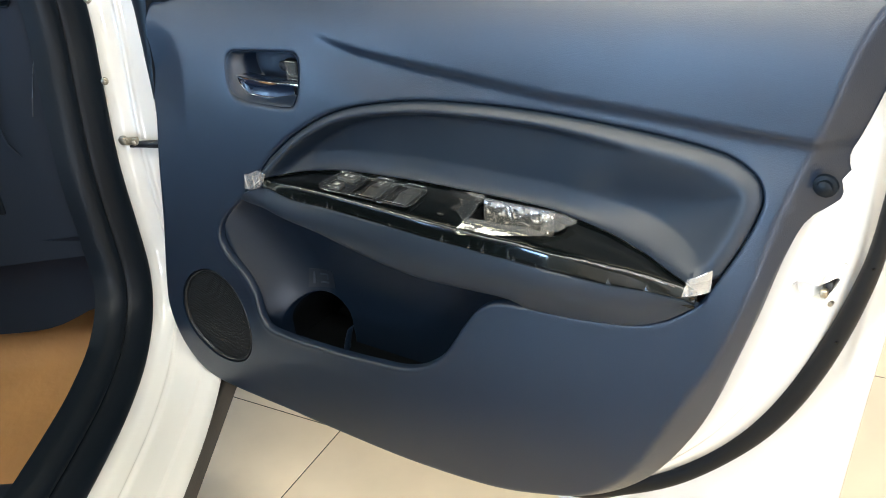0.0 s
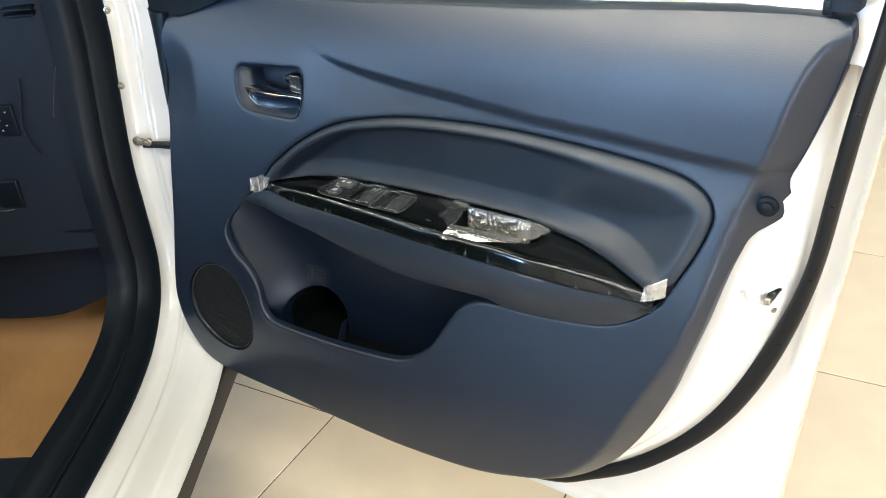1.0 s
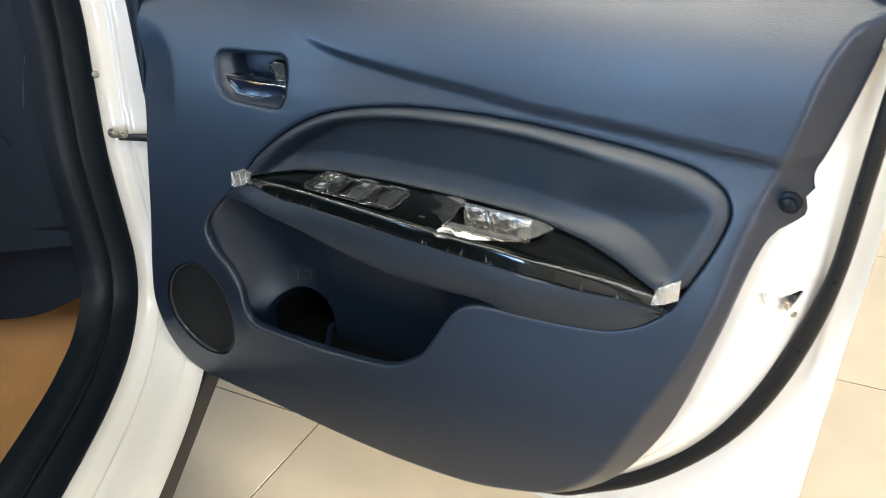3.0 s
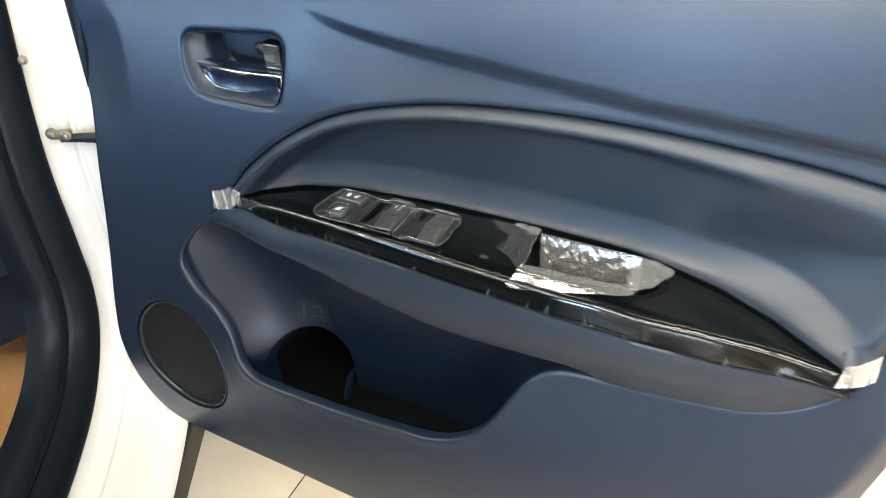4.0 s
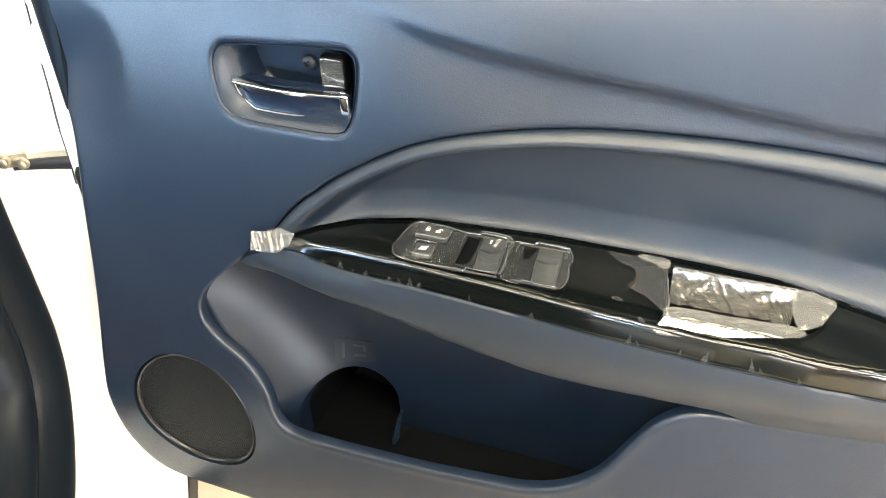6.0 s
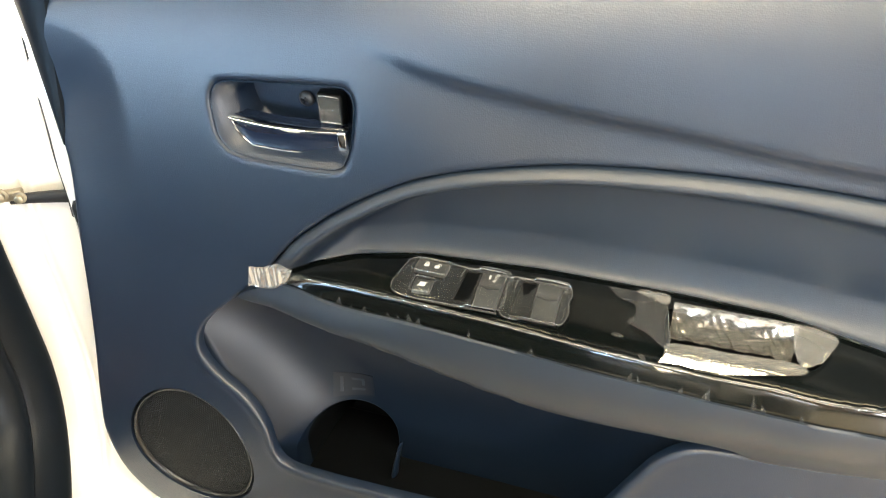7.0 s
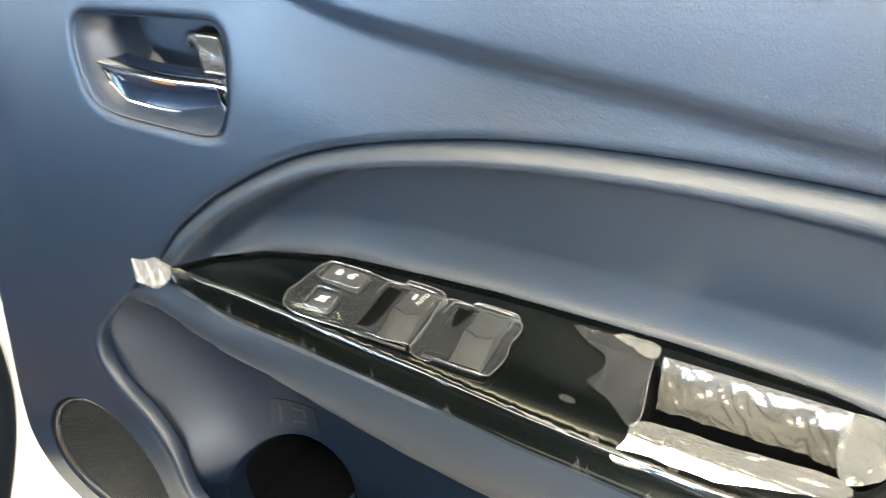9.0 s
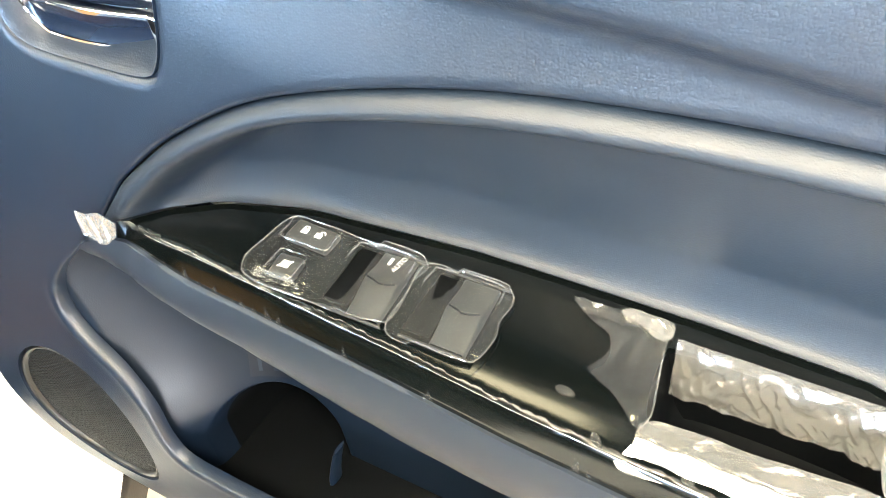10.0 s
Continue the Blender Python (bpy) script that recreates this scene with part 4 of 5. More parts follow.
part("belt_end_cap", block((0.012, 0.014, 0.016), (0.786, 0.094, 1.124), 0.003, 3), M_RUBBER, door, "black rubber end cap of the belt strip")
part("door_frame", loft([[(x + 0.05 * (z - 1.1), y + 0.04 * (z - 1.1), z) for x, y in ((0.806, 0.122), (0.812, 0.116), (0.832, 0.114), (0.842, 0.118), (0.842, 0.14), (0.806, 0.14))] for z in np.linspace(1.06, 1.5, 8)], True, True), M_PAINT, door, "white window frame upright")
SAIL = [(-0.248, 1.022), (-0.237, 1.027), (-0.20, 1.034), (-0.162, 1.043), (-0.10, 1.064), (-0.03, 1.092), (-0.08, 1.18), (-0.20, 1.32), (-0.27, 1.36), (-0.256, 1.15)]
part("mirror_sail", skin(SAIL, [], lambda q: np.stack([q[:, 0], 0.050 + 0.12 * (q[:, 1] - 1.03) - 0.06 * np.minimum(q[:, 0] + 0.15, 0), q[:, 1]], 1), 0.02, (0.004,), (0, 0.05, 0)), M_BLACK, door, "dark triangular mirror sail trim")

# inner release handle in its recess
def handle_recess():
    a, b = even(HANDLE), even(HANDLE_IN)
    rows = []
    for s, dy in ((0.0, 0.003), (0.06, 0.0008), (0.14, 0.001), (0.5, 0.008), (0.85, 0.015), (1.0, 0.020)):
        q = a * (1 - s) + b * s
        rows.append([(x, y + dy, z) for (x, z), y in zip(q, face_y(q[:, 0], q[:, 1]))])
    c = b.mean(0)
    for s, w in ((0.985, 0.3), (0.96, 0.7), (0.93, 0.95), (0.88, 1.0), (0.4, 1.0)):
        q = c + (b - c) * s
        y0 = face_y(b[:, 0], b[:, 1]) + 0.020
        rows.append([(x, y * (1 - w) + 0.068 * w, z) for (x, z), y in zip(q, y0)])
    return part("release_bezel", loft(rows, True, "last"), M_TRIM, door, "recessed bezel of the inner door release")


handle_recess()


def release_parts():
    def lever_y(k):
        return 0.030 + 0.010 * k - 0.006 * math.sin(k * 3.1)

    def lever_low(k):
        return 0.951 - 0.0235 * min(1, (k / 0.18) ** 0.5) - 0.004 * k

    rows = []
    for k in np.linspace(0, 1, 30):
        x, y, top, low = -0.026 + 0.098 * k, lever_y(k), 0.951 - 0.005 * k, lever_low(k)
        mid = (top + low) / 2
        rows.append([(x, y + 0.020, top), (x, y + 0.004, top), (x, y + 0.001, top - 0.0015), (x, y + 0.0035, mid + 0.002), (x, y + 0.0035, mid - 0.002), (x, y + 0.001, low + 0.0015), (x, y + 0.004, low), (x, y + 0.020, low)])
    part("lever", loft(rows, True, True), M_DCHROME, door, "dark navy release lever")
    rows = []
    for k in np.linspace(0, 1, 30):
        x, y, z = -0.027 + 0.108 * k, lever_y(k), 0.951 - 0.005 * k
        h = 0.0026 + 0.0006 * math.sin(14 * k)
        rows.append([(x, y + 0.006, z + 0.0012), (x, y + 0.001, z + 0.0014), (x, y - 0.0006, z), (x, y + 0.0004, z - h), (x, y + 0.004, z - h)])
    part("lever_edge", loft(rows, True, True), M_CHROME, door, "bright chrome lever edge")
    part("lever_low_edge", tube([(-0.026 + 0.100 * k, lever_y(k) + 0.001, lever_low(k)) for k in np.linspace(0, 1, 28)], 0.0010, 6), M_CHROME, door, "thin chrome line under the lever")
    part("lever_end", block((0.0095, 0.008, 0.0255), (0.0765, 0.0405, 0.9345), 0.002, 3), M_CHROME, door, "polished chrome lever end")
    part("lock_tab", block((0.024, 0.012, 0.030), (0.062, 0.056, 0.960), 0.003, 3), M_BLACK, door, "black lock tab")
    part("tab_film", block((0.021, 0.0006, 0.026), (0.062, 0.0494, 0.960)), M_FILM, door)
    for dz in (-0.0125, 0.0125):
        part("tab_film_edge", tube([(0.053 + 0.018 * s, 0.0492 + 0.0006 * math.sin(9 * s), 0.960 + dz + 0.001 * math.sin(3.1 * s)) for s in np.linspace(0, 1, 9)], 0.0006, 6), M_TAPE, door)
    part("screw", moved(turned([(0.0001, 0.004), (0.004, 0.0038), (0.007, 0.002), (0.0075, 0.0), (0.0001, 0)], 18), pose(0.032, 0.066, 0.959, 90)), M_DARK, door)
    for turn in (20, 110):
        part("screw_slot", block((0.0065, 0.0012, 0.0012), (0.032, 0.0620, 0.959), 0, 2, pose(0, 0, 0, 0, turn, 0)), M_RUBBER, door)


release_parts()

# screw in its ear at the rear edge of the trim, latch in the end of the door
part("trim_screw", moved(turned([(0.0001, 0.006), (0.004, 0.0058), (0.0075, 0.004), (0.008, 0.0), (0.012, -0.001), (0.013, -0.004), (0.0001, -0.004)], 18), pose(0.755, float(face_y(0.755, 0.903)) + 0.012, 0.903, 90)), M_RUBBER, door, "black trim screw in a round boss")
def latch_parts():
    c = LATCH.mean(0)
    y0 = place_shell(LATCH)[:, 1]
    rows = [[(c[0] + (x - c[0]) * s, y + dy, c[1] + (z - c[1]) * s) for (x, z), y in zip(LATCH, y0)] for s, dy in ((1.0, 0.0), (0.97, 0.002), (0.93, 0.010), (0.9, 0.024), (0.5, 0.026))]
    part("latch", loft(rows, True, "last"), M_PAINT, door, "latch slot in the white door edge")
    y = float(place_shell(np.array([[0.770, 0.768]]))[0][1])
    part("latch_plate", block((0.008, 0.018, 0.014), (0.7665, y + 0.010, 0.771), 0.002), M_DARK, door)
    part("latch_claw", block((0.008, 0.016, 0.010), (0.7630, y + 0.003, 0.7655), 0.002), M_STEEL, door, "zinc plated latch claw")
    for x, z in ((0.776, 0.796), (0.7585, 0.730)):
        y = float(place_shell(np.array([[x, z]]))[0][1])
        part("door_plug", moved(turned([(0.0001, 0.0012), (0.0042, 0.0010), (0.0052, 0.0004), (0.0060, 0.0024), (0.0072, 0.0020), (0.0078, -0.003)], 16), pose(x, y, z, 90) @ pose(0, 0, 0, 0, 35, 0)), M_PAINT, door, "small white oval plug")
    y = float(place_shell(np.array([[0.770, 0.752]]))[0][1])
    part("latch_screw", moved(turned([(0.0001, 0.003), (0.0030, 0.0025), (0.0036, -0.002)], 10), pose(0.770, y, 0.752, 90)), M_STEEL, door)


latch_parts()

# perforated grille: fine round holes in rows
def perforated():
    m = material("perforated grille plastic", (0.012, 0.013, 0.015), 0.6, spec=0.15)
    nt = m.node_tree
    b = nt.nodes["Principled BSDF"]
    tc, sep = nt.nodes.new("ShaderNodeTexCoord"), nt.nodes.new("ShaderNodeSeparateXYZ")
    nt.links.new(tc.outputs["Object"], sep.inputs[0])

    def op(kind, a, b_=None):
        n = nt.nodes.new("ShaderNodeMath")
        n.operation = kind
        for k, v in ((0, a), (1, b_)):
            if v is None:
                continue
            if isinstance(v, (int, float)):
                n.inputs[k].default_value = v
            else:
                nt.links.new(v, n.inputs[k])
        return n.outputs[0]

    # three plane waves at 60 degrees give a hexagonal field of dots
    waves = []
    for turn in (0, 60, 120):
        a, b_ = math.cos(radians(turn)), math.sin(radians(turn))
        waves.append(op("COSINE", op("MULTIPLY", op("ADD", op("MULTIPLY", sep.outputs["X"], a), op("MULTIPLY", sep.outputs["Z"], b_)), 2 * math.pi / 0.0026)))
    s = op("ADD", op("ADD", waves[0], waves[1]), waves[2])
    hole = op("GREATER_THAN", s, 0.6)
    mix = nt.nodes.new("ShaderNodeMix")
    mix.data_type = "RGBA"
    mix.inputs["A"].default_value, mix.inputs["B"].default_value = (0.006, 0.008, 0.011, 1), (0.0005, 0.0005, 0.0005, 1)
    nt.links.new(hole, mix.inputs["Factor"])
    nt.links.new(mix.outputs["Result"], b.inputs["Base Color"])
    bump = nt.nodes.new("ShaderNodeBump")
    bump.invert = True
    bump.inputs["Strength"].default_value, bump.inputs["Distance"].default_value = 0.8, 0.0006
    nt.links.new(s, bump.inputs["Height"])
    nt.links.new(bump.outputs["Normal"], b.inputs["Normal"])
    return m


speaker.data.materials[0] = perforated()

# embossed mark in the pocket: plain bars
def on_pocket(x0, x1, z0, z1, proud):
    return skin(even(np.array([(x0, z0), (x1, z0), (x1, z1), (x0, z1)]), 60), [], lambda q: place_pocket(q) - np.array((0, proud, 0)), 0.003, (), (0, 0.002, 0))


pocket_mark = part("pocket_mark", on_pocket(0.027, 0.070, 0.612, 0.642, 0.0007), M_MARK, door, "embossed dark marking field")
for bx0, bx1, bz0, bz1 in ((0.034, 0.037, 0.618, 0.637), (0.046, 0.060, 0.633, 0.636), (0.057, 0.060, 0.626, 0.633), (0.046, 0.060, 0.619, 0.622)):
    part("bar", on_pocket(bx0, bx1, bz0, bz1, 0.0010), M_PAD, pocket_mark)

# ---- armrest switches ----
PLATE = spline([(0.128, 0.000), (0.134, -0.010), (0.150, -0.013), (0.228, -0.014), (0.274, -0.016), (0.281, -0.010), (0.281, 0.024), (0.276, 0.033), (0.23, 0.035), (0.16, 0.037), (0.138, 0.034), (0.130, 0.022)], 0.004, True)


def flat(poly, z0, z1, name, mat, parent=None, label="", res=0.01):
    """A low plate over a flat outline."""
    bm = skin(poly, [], lambda q: np.stack([q[:, 0], q[:, 1], np.full(len(q), z1)], 1), res, (), (0, 0, z0 - z1))
    return part(name, bm, mat, parent, label)


switch_panel = flat(PLATE, 0.8215, 0.8238, "switch_panel", M_GLOSS, door, "gloss black switch panel")


def rocker(x, label):
    # rocker with a ridge in its middle, its well's shade a flat black plate
    rows = []
    for s in np.linspace(0, 1, 13):
        y = -0.013 + 0.045 * s
        zz = 0.8275 + 0.0026 * math.exp(-((s - 0.50) / 0.20) ** 2) - 0.0025 * abs(s - 0.5)
        rows.append([(x - 0.0105 + 0.004 * (1 - s), y, 0.823), (x - 0.0100 + 0.004 * (1 - s), y, zz - 0.001), (x - 0.009 + 0.004 * (1 - s), y, zz), (x + 0.010 + 0.003 * (1 - s), y, zz), (x + 0.011 + 0.003 * (1 - s), y, zz - 0.001), (x + 0.0115 + 0.003 * (1 - s), y, 0.823)])
    part("window_switch", loft(rows, False, False), M_GREY, door, label)
    part("switch_groove", tube([(x - 0.0085 + 0.0195 * s, 0.0108 - 0.0030 * math.sin(3.1 * s) * (0.6 if s < 0.5 else 1), 0.8300) for s in np.linspace(0, 1, 9)], 0.0005, 5), M_RUBBER, door)
    part("well_shade_plate", block((0.016, 0.040, 0.0012), (x - 0.0165, 0.011, 0.8242), 0.0003), M_BLACK, door)
    for dy in (0.035, -0.014):
        part("switch_frame", block((0.040, 0.0016, 0.002), (x - 0.004, dy, 0.8245), 0.0006), M_DARK, door)


rocker(0.212, "grey window lifter rocker with auto mark")
rocker(0.263, "grey window lifter rocker")
part("lock_switch", block((0.030, 0.015, 0.006), (0.156, 0.0258, 0.8255), 0.0018, 3, pose(0, 0, 0, 4, 0, -3)), M_GREY, door, "grey door lock switch")
part("window_lock_switch", block((0.016, 0.015, 0.006), (0.1565, 0.000, 0.8255), 0.0018, 3, pose(0, 0, 0, 4, 0, 4)), M_GREY, door, "grey window lock switch")


def padlock(x, y, open_):
    bm = block((0.0042, 0.0036, 0.0004), (x, y, 0.8288))
    m = bpy.data.meshes.new("tmp")
    arc = tube([(x + 0.0016 * math.cos(a) + (0.0018 if open_ else 0), y + 0.0018 + 0.0018 * math.sin(a), 0.8289) for a in np.linspace(0, math.pi, 9)], 0.0004, 5)
    arc.to_mesh(m)
    bm.from_mesh(m)
    arc.free()
    part("lock_symbol", bm, M_WHITE, door)


padlock(0.151, 0.0262, False)
padlock(0.161, 0.0258, True)
mark = block((0.0055, 0.0050, 0.0004), (0.1565, 0.0002, 0.8288))
part("window_symbol", mark, M_WHITE, door)
part("symbol_slash", block((0.0095, 0.0010, 0.0004), (0.1565, 0.0002, 0.8290), 0, 2, pose(0, 0, 0, 0, 0, 40)), M_WHITE, door)


def lettering(text, size, m, parent):
    cu = bpy.data.curves.new("lettering", "FONT")
    cu.body, cu.size, cu.align_x, cu.align_y, cu.extrude = text, size, "CENTER", "CENTER", 0.0001
    tmp = bpy.data.objects.new("lettering", cu)
    scene.collection.objects.link(tmp)
    me = bpy.data.meshes.new_from_object(tmp.evaluated_get(bpy.context.evaluated_depsgraph_get()))
    bpy.data.objects.remove(tmp)
    me.transform(m)
    me.materials.clear()
    me.materials.append(M_WHITE)
    ob = new("lettering", me)
    ob.parent = parent
    return tagged(ob, "white printed letters")


lettering("AUTO", 0.0043, pose(0.2165, 0.0250, 0.8288, 2, 0, 80), door)
part("auto_symbol", block((0.0018, 0.0050, 0.0003), (0.2108, 0.0252, 0.8288)), M_WHITE, door)


# ---- protective film and tape on the armrest ----
def sheet(poly, height, name, mat, parent, label="", res=0.004, wrinkle=0.0, seed=0.0, dirs=(1, 1), holes=()):
    """A thin wrinkled film over a flat outline; height(x, y) is the level it lies on."""
    def lay(q):
        out = []
        for x, y in q:
            w = 0.7 - 2 * abs(noise.noise(Vector((x * 110 * dirs[0] + seed, y * 110 * dirs[1], seed)))) + 0.5 * noise.noise(Vector((x * 60 * dirs[0], y * 60 * dirs[1], seed + 5))) - 0.7 * abs(noise.noise(Vector((x * 300 * dirs[0], y * 300 * dirs[1], seed + 3))))
            out.append((x, y, height(x, y) + wrinkle * (0.6 + w)))
        return np.array(out)
    ob = part(name, skin(poly, holes, lay, res), mat, parent, label, 180)
    return ob


film = thing("protective_film", "clear wrinkled protective film stuck on the gloss black armrest", "film")


def hump(x, a, b, soft=0.004):
    """1 between a and b, falling softly to 0 outside."""
    return float(smooth(a - soft, a, x) * smooth(b + soft, b, x))


LEFT_FILM = spline([(0.1338, 0.0356), (0.150, 0.0375), (0.1797, 0.0365), (0.2261, 0.0351), (0.228, 0.020), (0.2269, -0.0133), (0.1844, -0.0148), (0.1409, -0.0145), (0.128, -0.004), (0.1287, 0.012)], 0.004, True)
RIGHT_FILM = spline([(0.2285, 0.0342), (0.255, 0.0348), (0.2786, 0.034), (0.284, 0.026), (0.283, 0.014), (0.286, 0.002), (0.2805, -0.0167), (0.255, -0.018), (0.2321, -0.015), (0.229, 0.01)], 0.004, True)


def left_level(x, y):
    return 0.8256 + 0.0036 * hump(x, 0.139, 0.173) * hump(y, -0.008, 0.034) + 0.0046 * hump(x, 0.200, 0.226, 0.003)


def right_level(x, y):
    return 0.8260 + 0.0046 * hump(x, 0.251, 0.279, 0.003)


sheet(LEFT_FILM, left_level, "switch_film", M_FILM, film, "clear film over the lock switches", 0.003, 0.0004, 1.0, (1, 1), [even(np.array([(0.1885, -0.0085), (0.2025, -0.0085), (0.2015, 0.0300), (0.1870, 0.0300)]), 24)])
sheet(RIGHT_FILM, right_level, "switch_film", M_FILM, film, "clear film over the window switch", 0.003, 0.0004, 5.0, (1, 1), [even(np.array([(0.2440, 0.012), (0.2535, 0.020), (0.2525, 0.0300), (0.2390, 0.0300)]), 24)])
# moulded edges of the two films, and the raised frames round the rockers
for outline, level in ((LEFT_FILM, left_level), (RIGHT_FILM, right_level)):
    ring_path = [(x, y, level(x, y) - 0.0002) for x, y in np.concatenate([outline, outline[:1]])]
    part("film_border", tube(ring_path, 0.00045, 6), M_BORDER, film, "thin bright moulded film border")
for x0, x1 in ((0.186, 0.2255), (0.2355, 0.2795)):
    bow = spline([(x0 - 0.001, 0.020), (x0, 0.029), (x0 + 0.004, 0.0325), (x1 - 0.006, 0.0322), (x1 - 0.001, 0.029), (x1, 0.020)], 0.002)
    part("film_frame", tube([(x, y, max(left_level(x, y) if x < 0.228 else right_level(x, y), 0.8275) + 0.0006) for x, y in bow], 0.0006, 6), M_BORDER, film, "bright raised film ridge round a switch")
for bx, by, bw, bh in ((0.156, 0.0258, 0.016, 0.0085), (0.1565, 0.000, 0.009, 0.0085)):
    edge_path = spline([(bx - bw, by - bh), (bx, by - bh - 0.0006), (bx + bw, by - bh), (bx + bw + 0.0004, by), (bx + bw, by + bh), (bx, by + bh + 0.0006), (bx - bw, by + bh), (bx - bw - 0.0004, by)], 0.002, True)
    part("film_fold", tube([(x, y, left_level(x, y) + 0.0005) for x, y in np.concatenate([edge_path, edge_path[:1]])], 0.0004, 6), M_BORDER, film, "bright film crease round a button")
sheet(spline([(0.312, 0.0415), (0.345, 0.043), (0.358, 0.0425), (0.363, 0.028), (0.3705, -0.008), (0.366, -0.015), (0.352, -0.004), (0.334, 0.006), (0.3385, 0.014), (0.336, 0.028)], 0.004, True), lambda x, y: 0.8245 + 0.004 * float(smooth(0.034, 0.046, y)), "torn_film", M_LOOSE, film, "torn edge of clear film", 0.0016, 0.0016, 9.0, (1.1, 0.12))
sheet(spline([(0.336, 0.0415), (0.341, 0.0455), (0.352, 0.0462), (0.3625, 0.0445), (0.364, 0.036), (0.358, 0.0325), (0.352, 0.036), (0.346, 0.0385)], 0.003, True), lambda x, y: 0.8275, "torn_film", M_CRUMPLE, film, "crinkled bright corner of torn film", 0.0012, 0.0016, 21.0, (1.0, 0.4))
part("film_border", tube([(x, y, 0.8262 + 0.0016 * math.sin(900 * x)) for x, y in spline([(0.362, 0.036), (0.3635, 0.028), (0.367, 0.010), (0.3705, -0.008), (0.367, -0.0148)], 0.002)], 0.0005, 6), M_BORDER, film, "bright torn edge of the film")
sheet(spline([(0.3717, -0.0085), (0.42, -0.0062), (0.468, -0.0045), (0.470, -0.016), (0.42, -0.026), (0.366, -0.033), (0.368, -0.022)], 0.004, True), lambda x, y: 0.8245 - 0.010 * float(smooth(-0.018, -0.034, y)), "crumpled_film", M_CRUMPLE, film, "crumpled bright film strip", 0.0014, 0.0009, 13.0, (0.30, 1.0))
sheet(spline([(0.464, 0.036), (0.478, 0.040), (0.4955, 0.0325), (0.492, 0.018), (0.482, -0.001), (0.468, -0.006), (0.463, 0.010)], 0.004, True), lambda x, y: 0.8245 + 0.003 * float(smooth(0.47, 0.463, x)), "crumpled_film", M_CRUMPLE, film, "crumpled film fan at the cup's end", 0.0014, 0.0018, 17.0, (1.0, 0.5))


def cup_film():
    # film hanging down the back wall of the pull cup, creased
    rows = []
    for s in np.linspace(0, 1, 34):
        z = 0.831 - 0.034 * s
        row = []
        for x in np.linspace(0.3675, 0.466, 130):
            w = 1.1 * noise.noise(Vector((x * 60 + 2.0 * s, s * 1.2, 2.0))) - 1.2 * abs(noise.noise(Vector((x * 130 - 3 * s, s * 2.4, 7.0)))) - 0.5 * abs(noise.noise(Vector((x * 260 + 5 * s, s * 3.5, 1.0)))) + 0.25 * noise.noise(Vector((x * 12, s * 9, 4.0)))
            row.append((x, 0.0352 - 0.006 * s - 0.0026 * (w + 1.1) * float(smooth(0.05, 0.3, s)), z))
        rows.append(row)
    part("cup_film", loft(rows), M_CRUMPLE, film, "creased clear film lining the pull cup", 180)


cup_film()


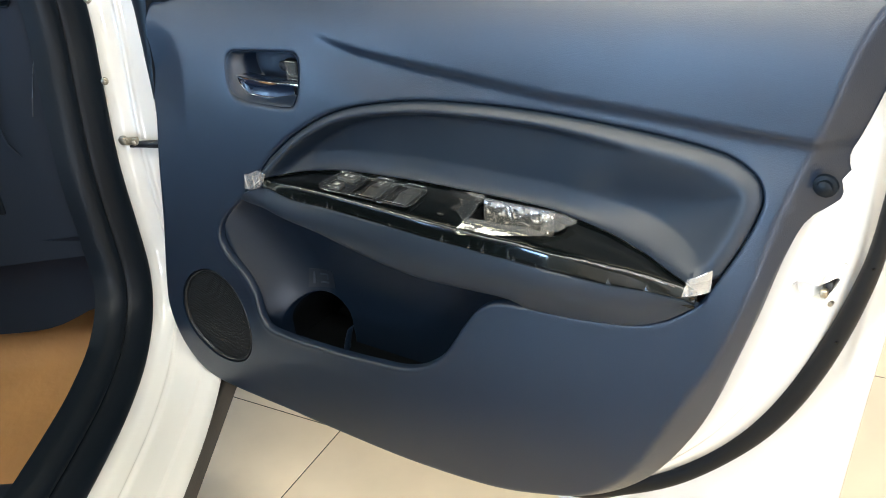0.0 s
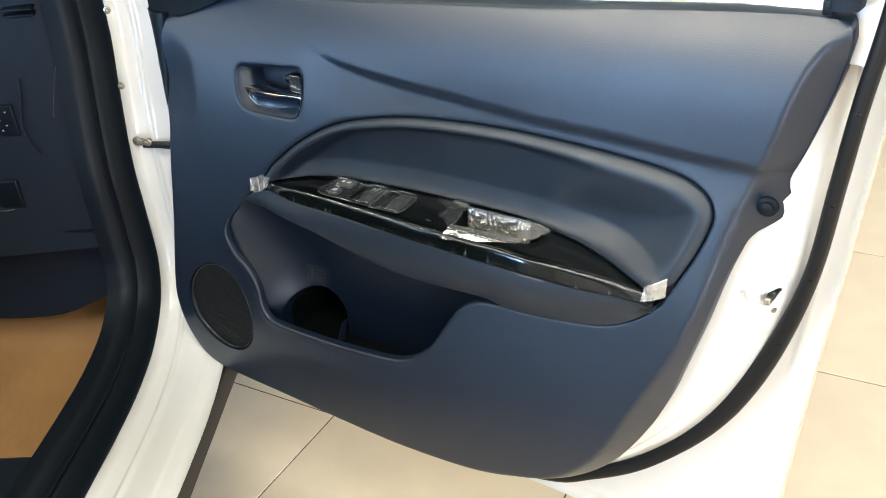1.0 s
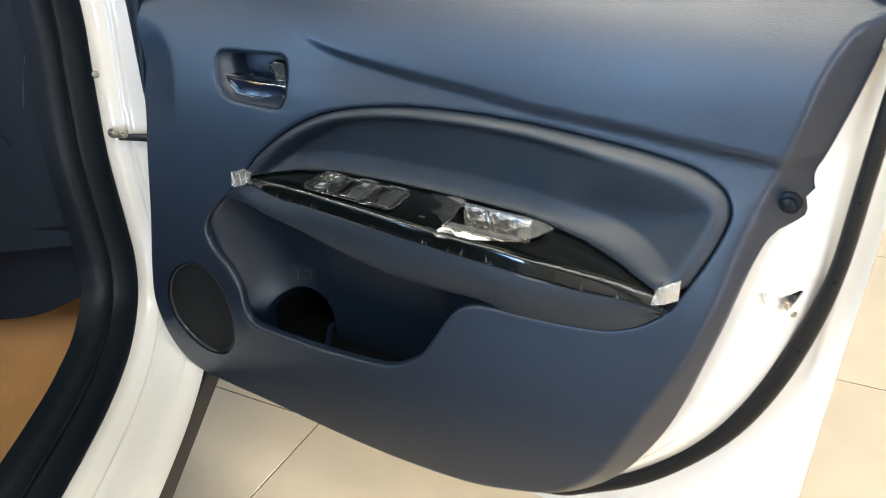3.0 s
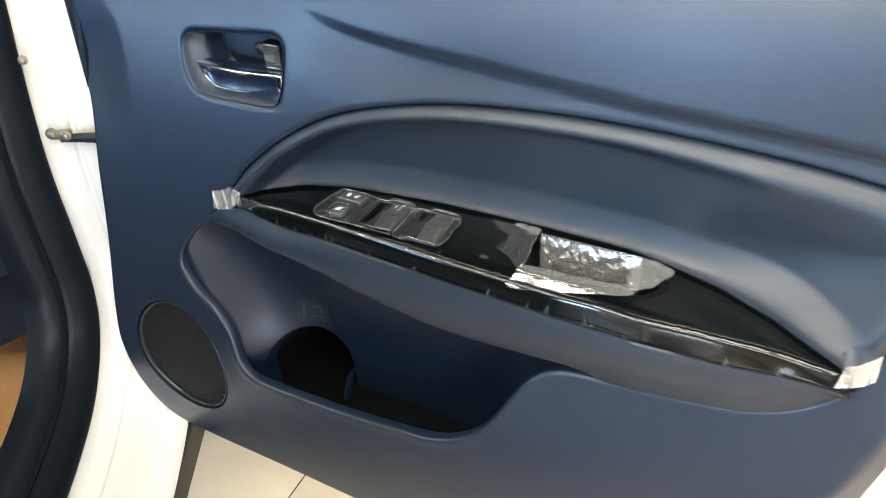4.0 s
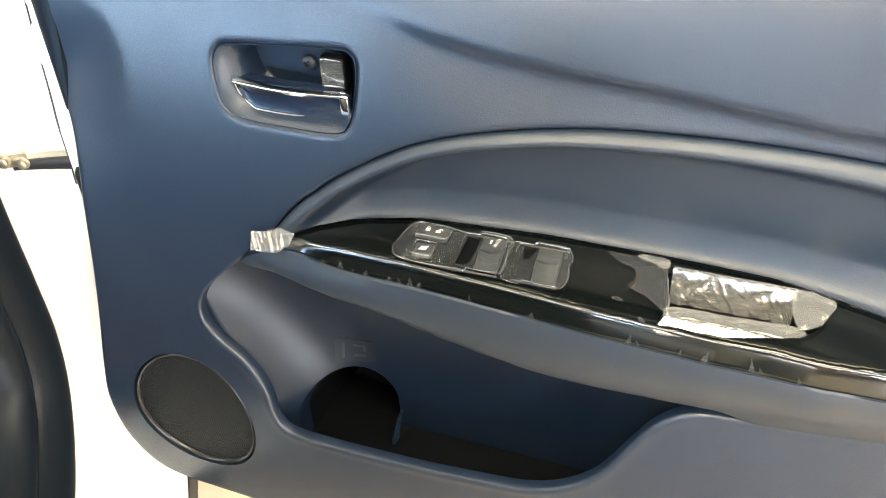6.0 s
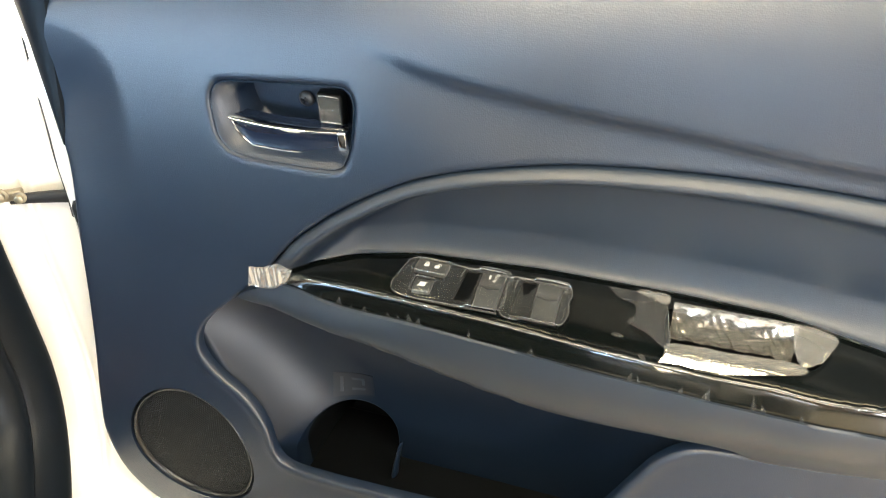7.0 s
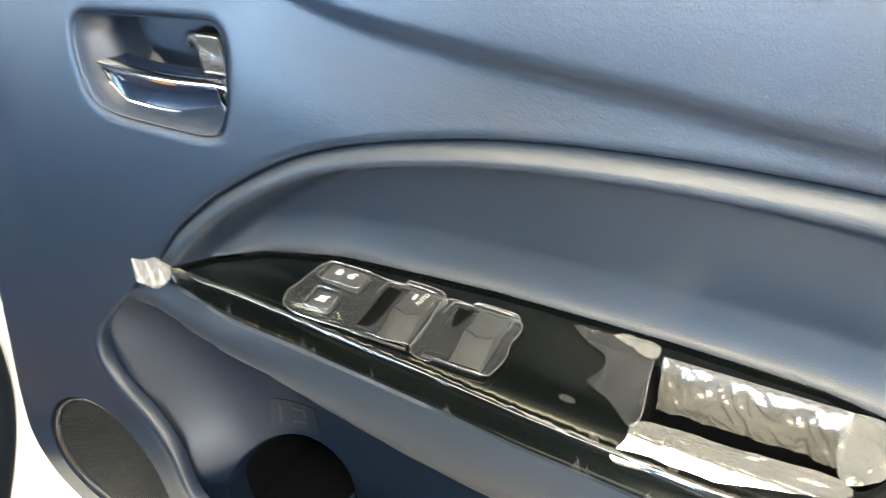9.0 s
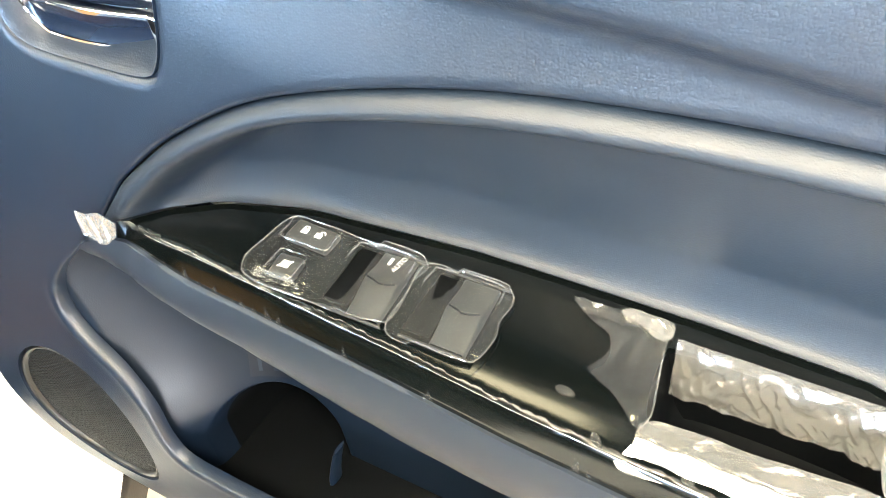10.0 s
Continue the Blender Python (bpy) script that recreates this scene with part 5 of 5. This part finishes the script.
def film_tips():
    # torn tips along the lower edge, and small bubbles
    rng = random.Random(4)
    xs_ = [0.060, 0.078, 0.090, 0.104, 0.128, 0.138, 0.149, 0.158, 0.206, 0.262, 0.345, 0.352, 0.385, 0.405, 0.440, 0.447, 0.476, 0.560, 0.600]
    for x in xs_:
        w, h = rng.uniform(0.002, 0.0045), rng.uniform(0.006, 0.013)
        low, tall = float(ledge_z(x, front_y(x))), min(h, 0.016)
        pts = []
        for k, half in ((0, 1.0), (0.35, 0.6), (0.7, 0.22), (1.0, 0.04)):
            yy = float(front_y(x)) + FACET * tall * k / float(facet_drop(x)) - 0.0008
            lean = 0.002 * k * rng.uniform(-1, 1)
            pts.append([(x + w * half * e + lean, yy, low + tall * k) for e in (-1, 0, 1)])
        part("film_tip", loft(pts), M_HAZE, film)
    for x, y, a, b, turn in ((0.329, -0.0085, 0.0052, 0.0026, -8), (0.352, -0.026, 0.0045, 0.0022, -50), (0.395, -0.028, 0.003, 0.0015, 0)):
        zz = float(ledge_z(x, y)) + 0.0006
        rows = [[(x + k * (a * math.cos(q) * math.cos(radians(turn)) - b * math.sin(q) * math.sin(radians(turn))), y + k * (a * math.cos(q) * math.sin(radians(turn)) + b * math.sin(q) * math.cos(radians(turn))), zz + 0.0004 * (1 - k)) for q in np.linspace(0, 2 * math.pi, 20, endpoint=False)] for k in (1.0, 0.8, 0.4)]
        part("film_bubble", loft(rows, True, True), M_HAZE, film)
    # raised edge of the film along the front crease
    edge = []
    for x in np.linspace(0.04, 0.63, 90):
        y = float(front_y(x)) + FACET + 0.0006
        edge.append((x, y, float(ledge_z(x, y)) + 0.0003))
    part("film_edge", tube(edge, 0.0003, 6), M_TAPE, film, "raised glossy film edge")


film_tips()


def tape(name, poly, yfun, label, seed):
    th = thing(name, label, "tape")

    def lay(q):
        return np.array([(x, yfun(x, z) - 0.0030 * (0.5 + noise.noise(Vector((x * 330 + seed, z * 35, seed)))), z) for x, z in q])
    part("tape_strip", skin(poly, [], lay, 0.0012), M_TAPE, th, "", 180)


tape("adhesive_tape", [(-0.019, 0.7935), (-0.013, 0.8175), (0.004, 0.8235), (0.022, 0.8325), (0.037, 0.829), (0.030, 0.815), (0.016, 0.803), (0.0, 0.797)], lambda x, z: -0.0075 - 0.006 * float(smooth(-0.015, 0.012, x)), "short clear adhesive tape at the front tip of the armrest", 2.0)
tape("adhesive_tape", [(0.641, 0.789), (0.646, 0.812), (0.655, 0.817), (0.669, 0.8225), (0.668, 0.796), (0.655, 0.793)], lambda x, z: -0.014 + 0.012 * float(smooth(0.655, 0.672, x)), "short clear adhesive tape at the rear tip of the armrest", 6.0)


# ---- floor tiles ----
TX, TY, TA = -0.2506, 0.2936, math.atan2(0.0934, 0.9956)
tile_mesh = None
for i in range(-5, 8):
    for j in range(-6, 8):
        if tile_mesh is None:
            bm = bmesh.new()
            bmesh.ops.create_cube(bm, size=1)
            bmesh.ops.scale(bm, vec=(0.5968, 0.5968, 0.012), verts=bm.verts)
            top = [e for e in bm.edges if all(v.co.z > 0 for v in e.verts)]
            bmesh.ops.bevel(bm, geom=top, offset=0.0007, segments=1, affect="EDGES")
            tile_mesh = bpy.data.meshes.new("tile")
            bm.to_mesh(tile_mesh)
            bm.free()
            tile_mesh.materials.append(M_TILE)
        t = new("tile", tile_mesh)
        c, s = math.cos(TA), math.sin(TA)
        a, b = (i + 0.5) * 0.6, (j + 0.5) * 0.6
        t.matrix_world = pose(TX + a * c - b * s, TY + a * s + b * c, -0.006, 0, 0, math.degrees(TA))
        t.parent = floor
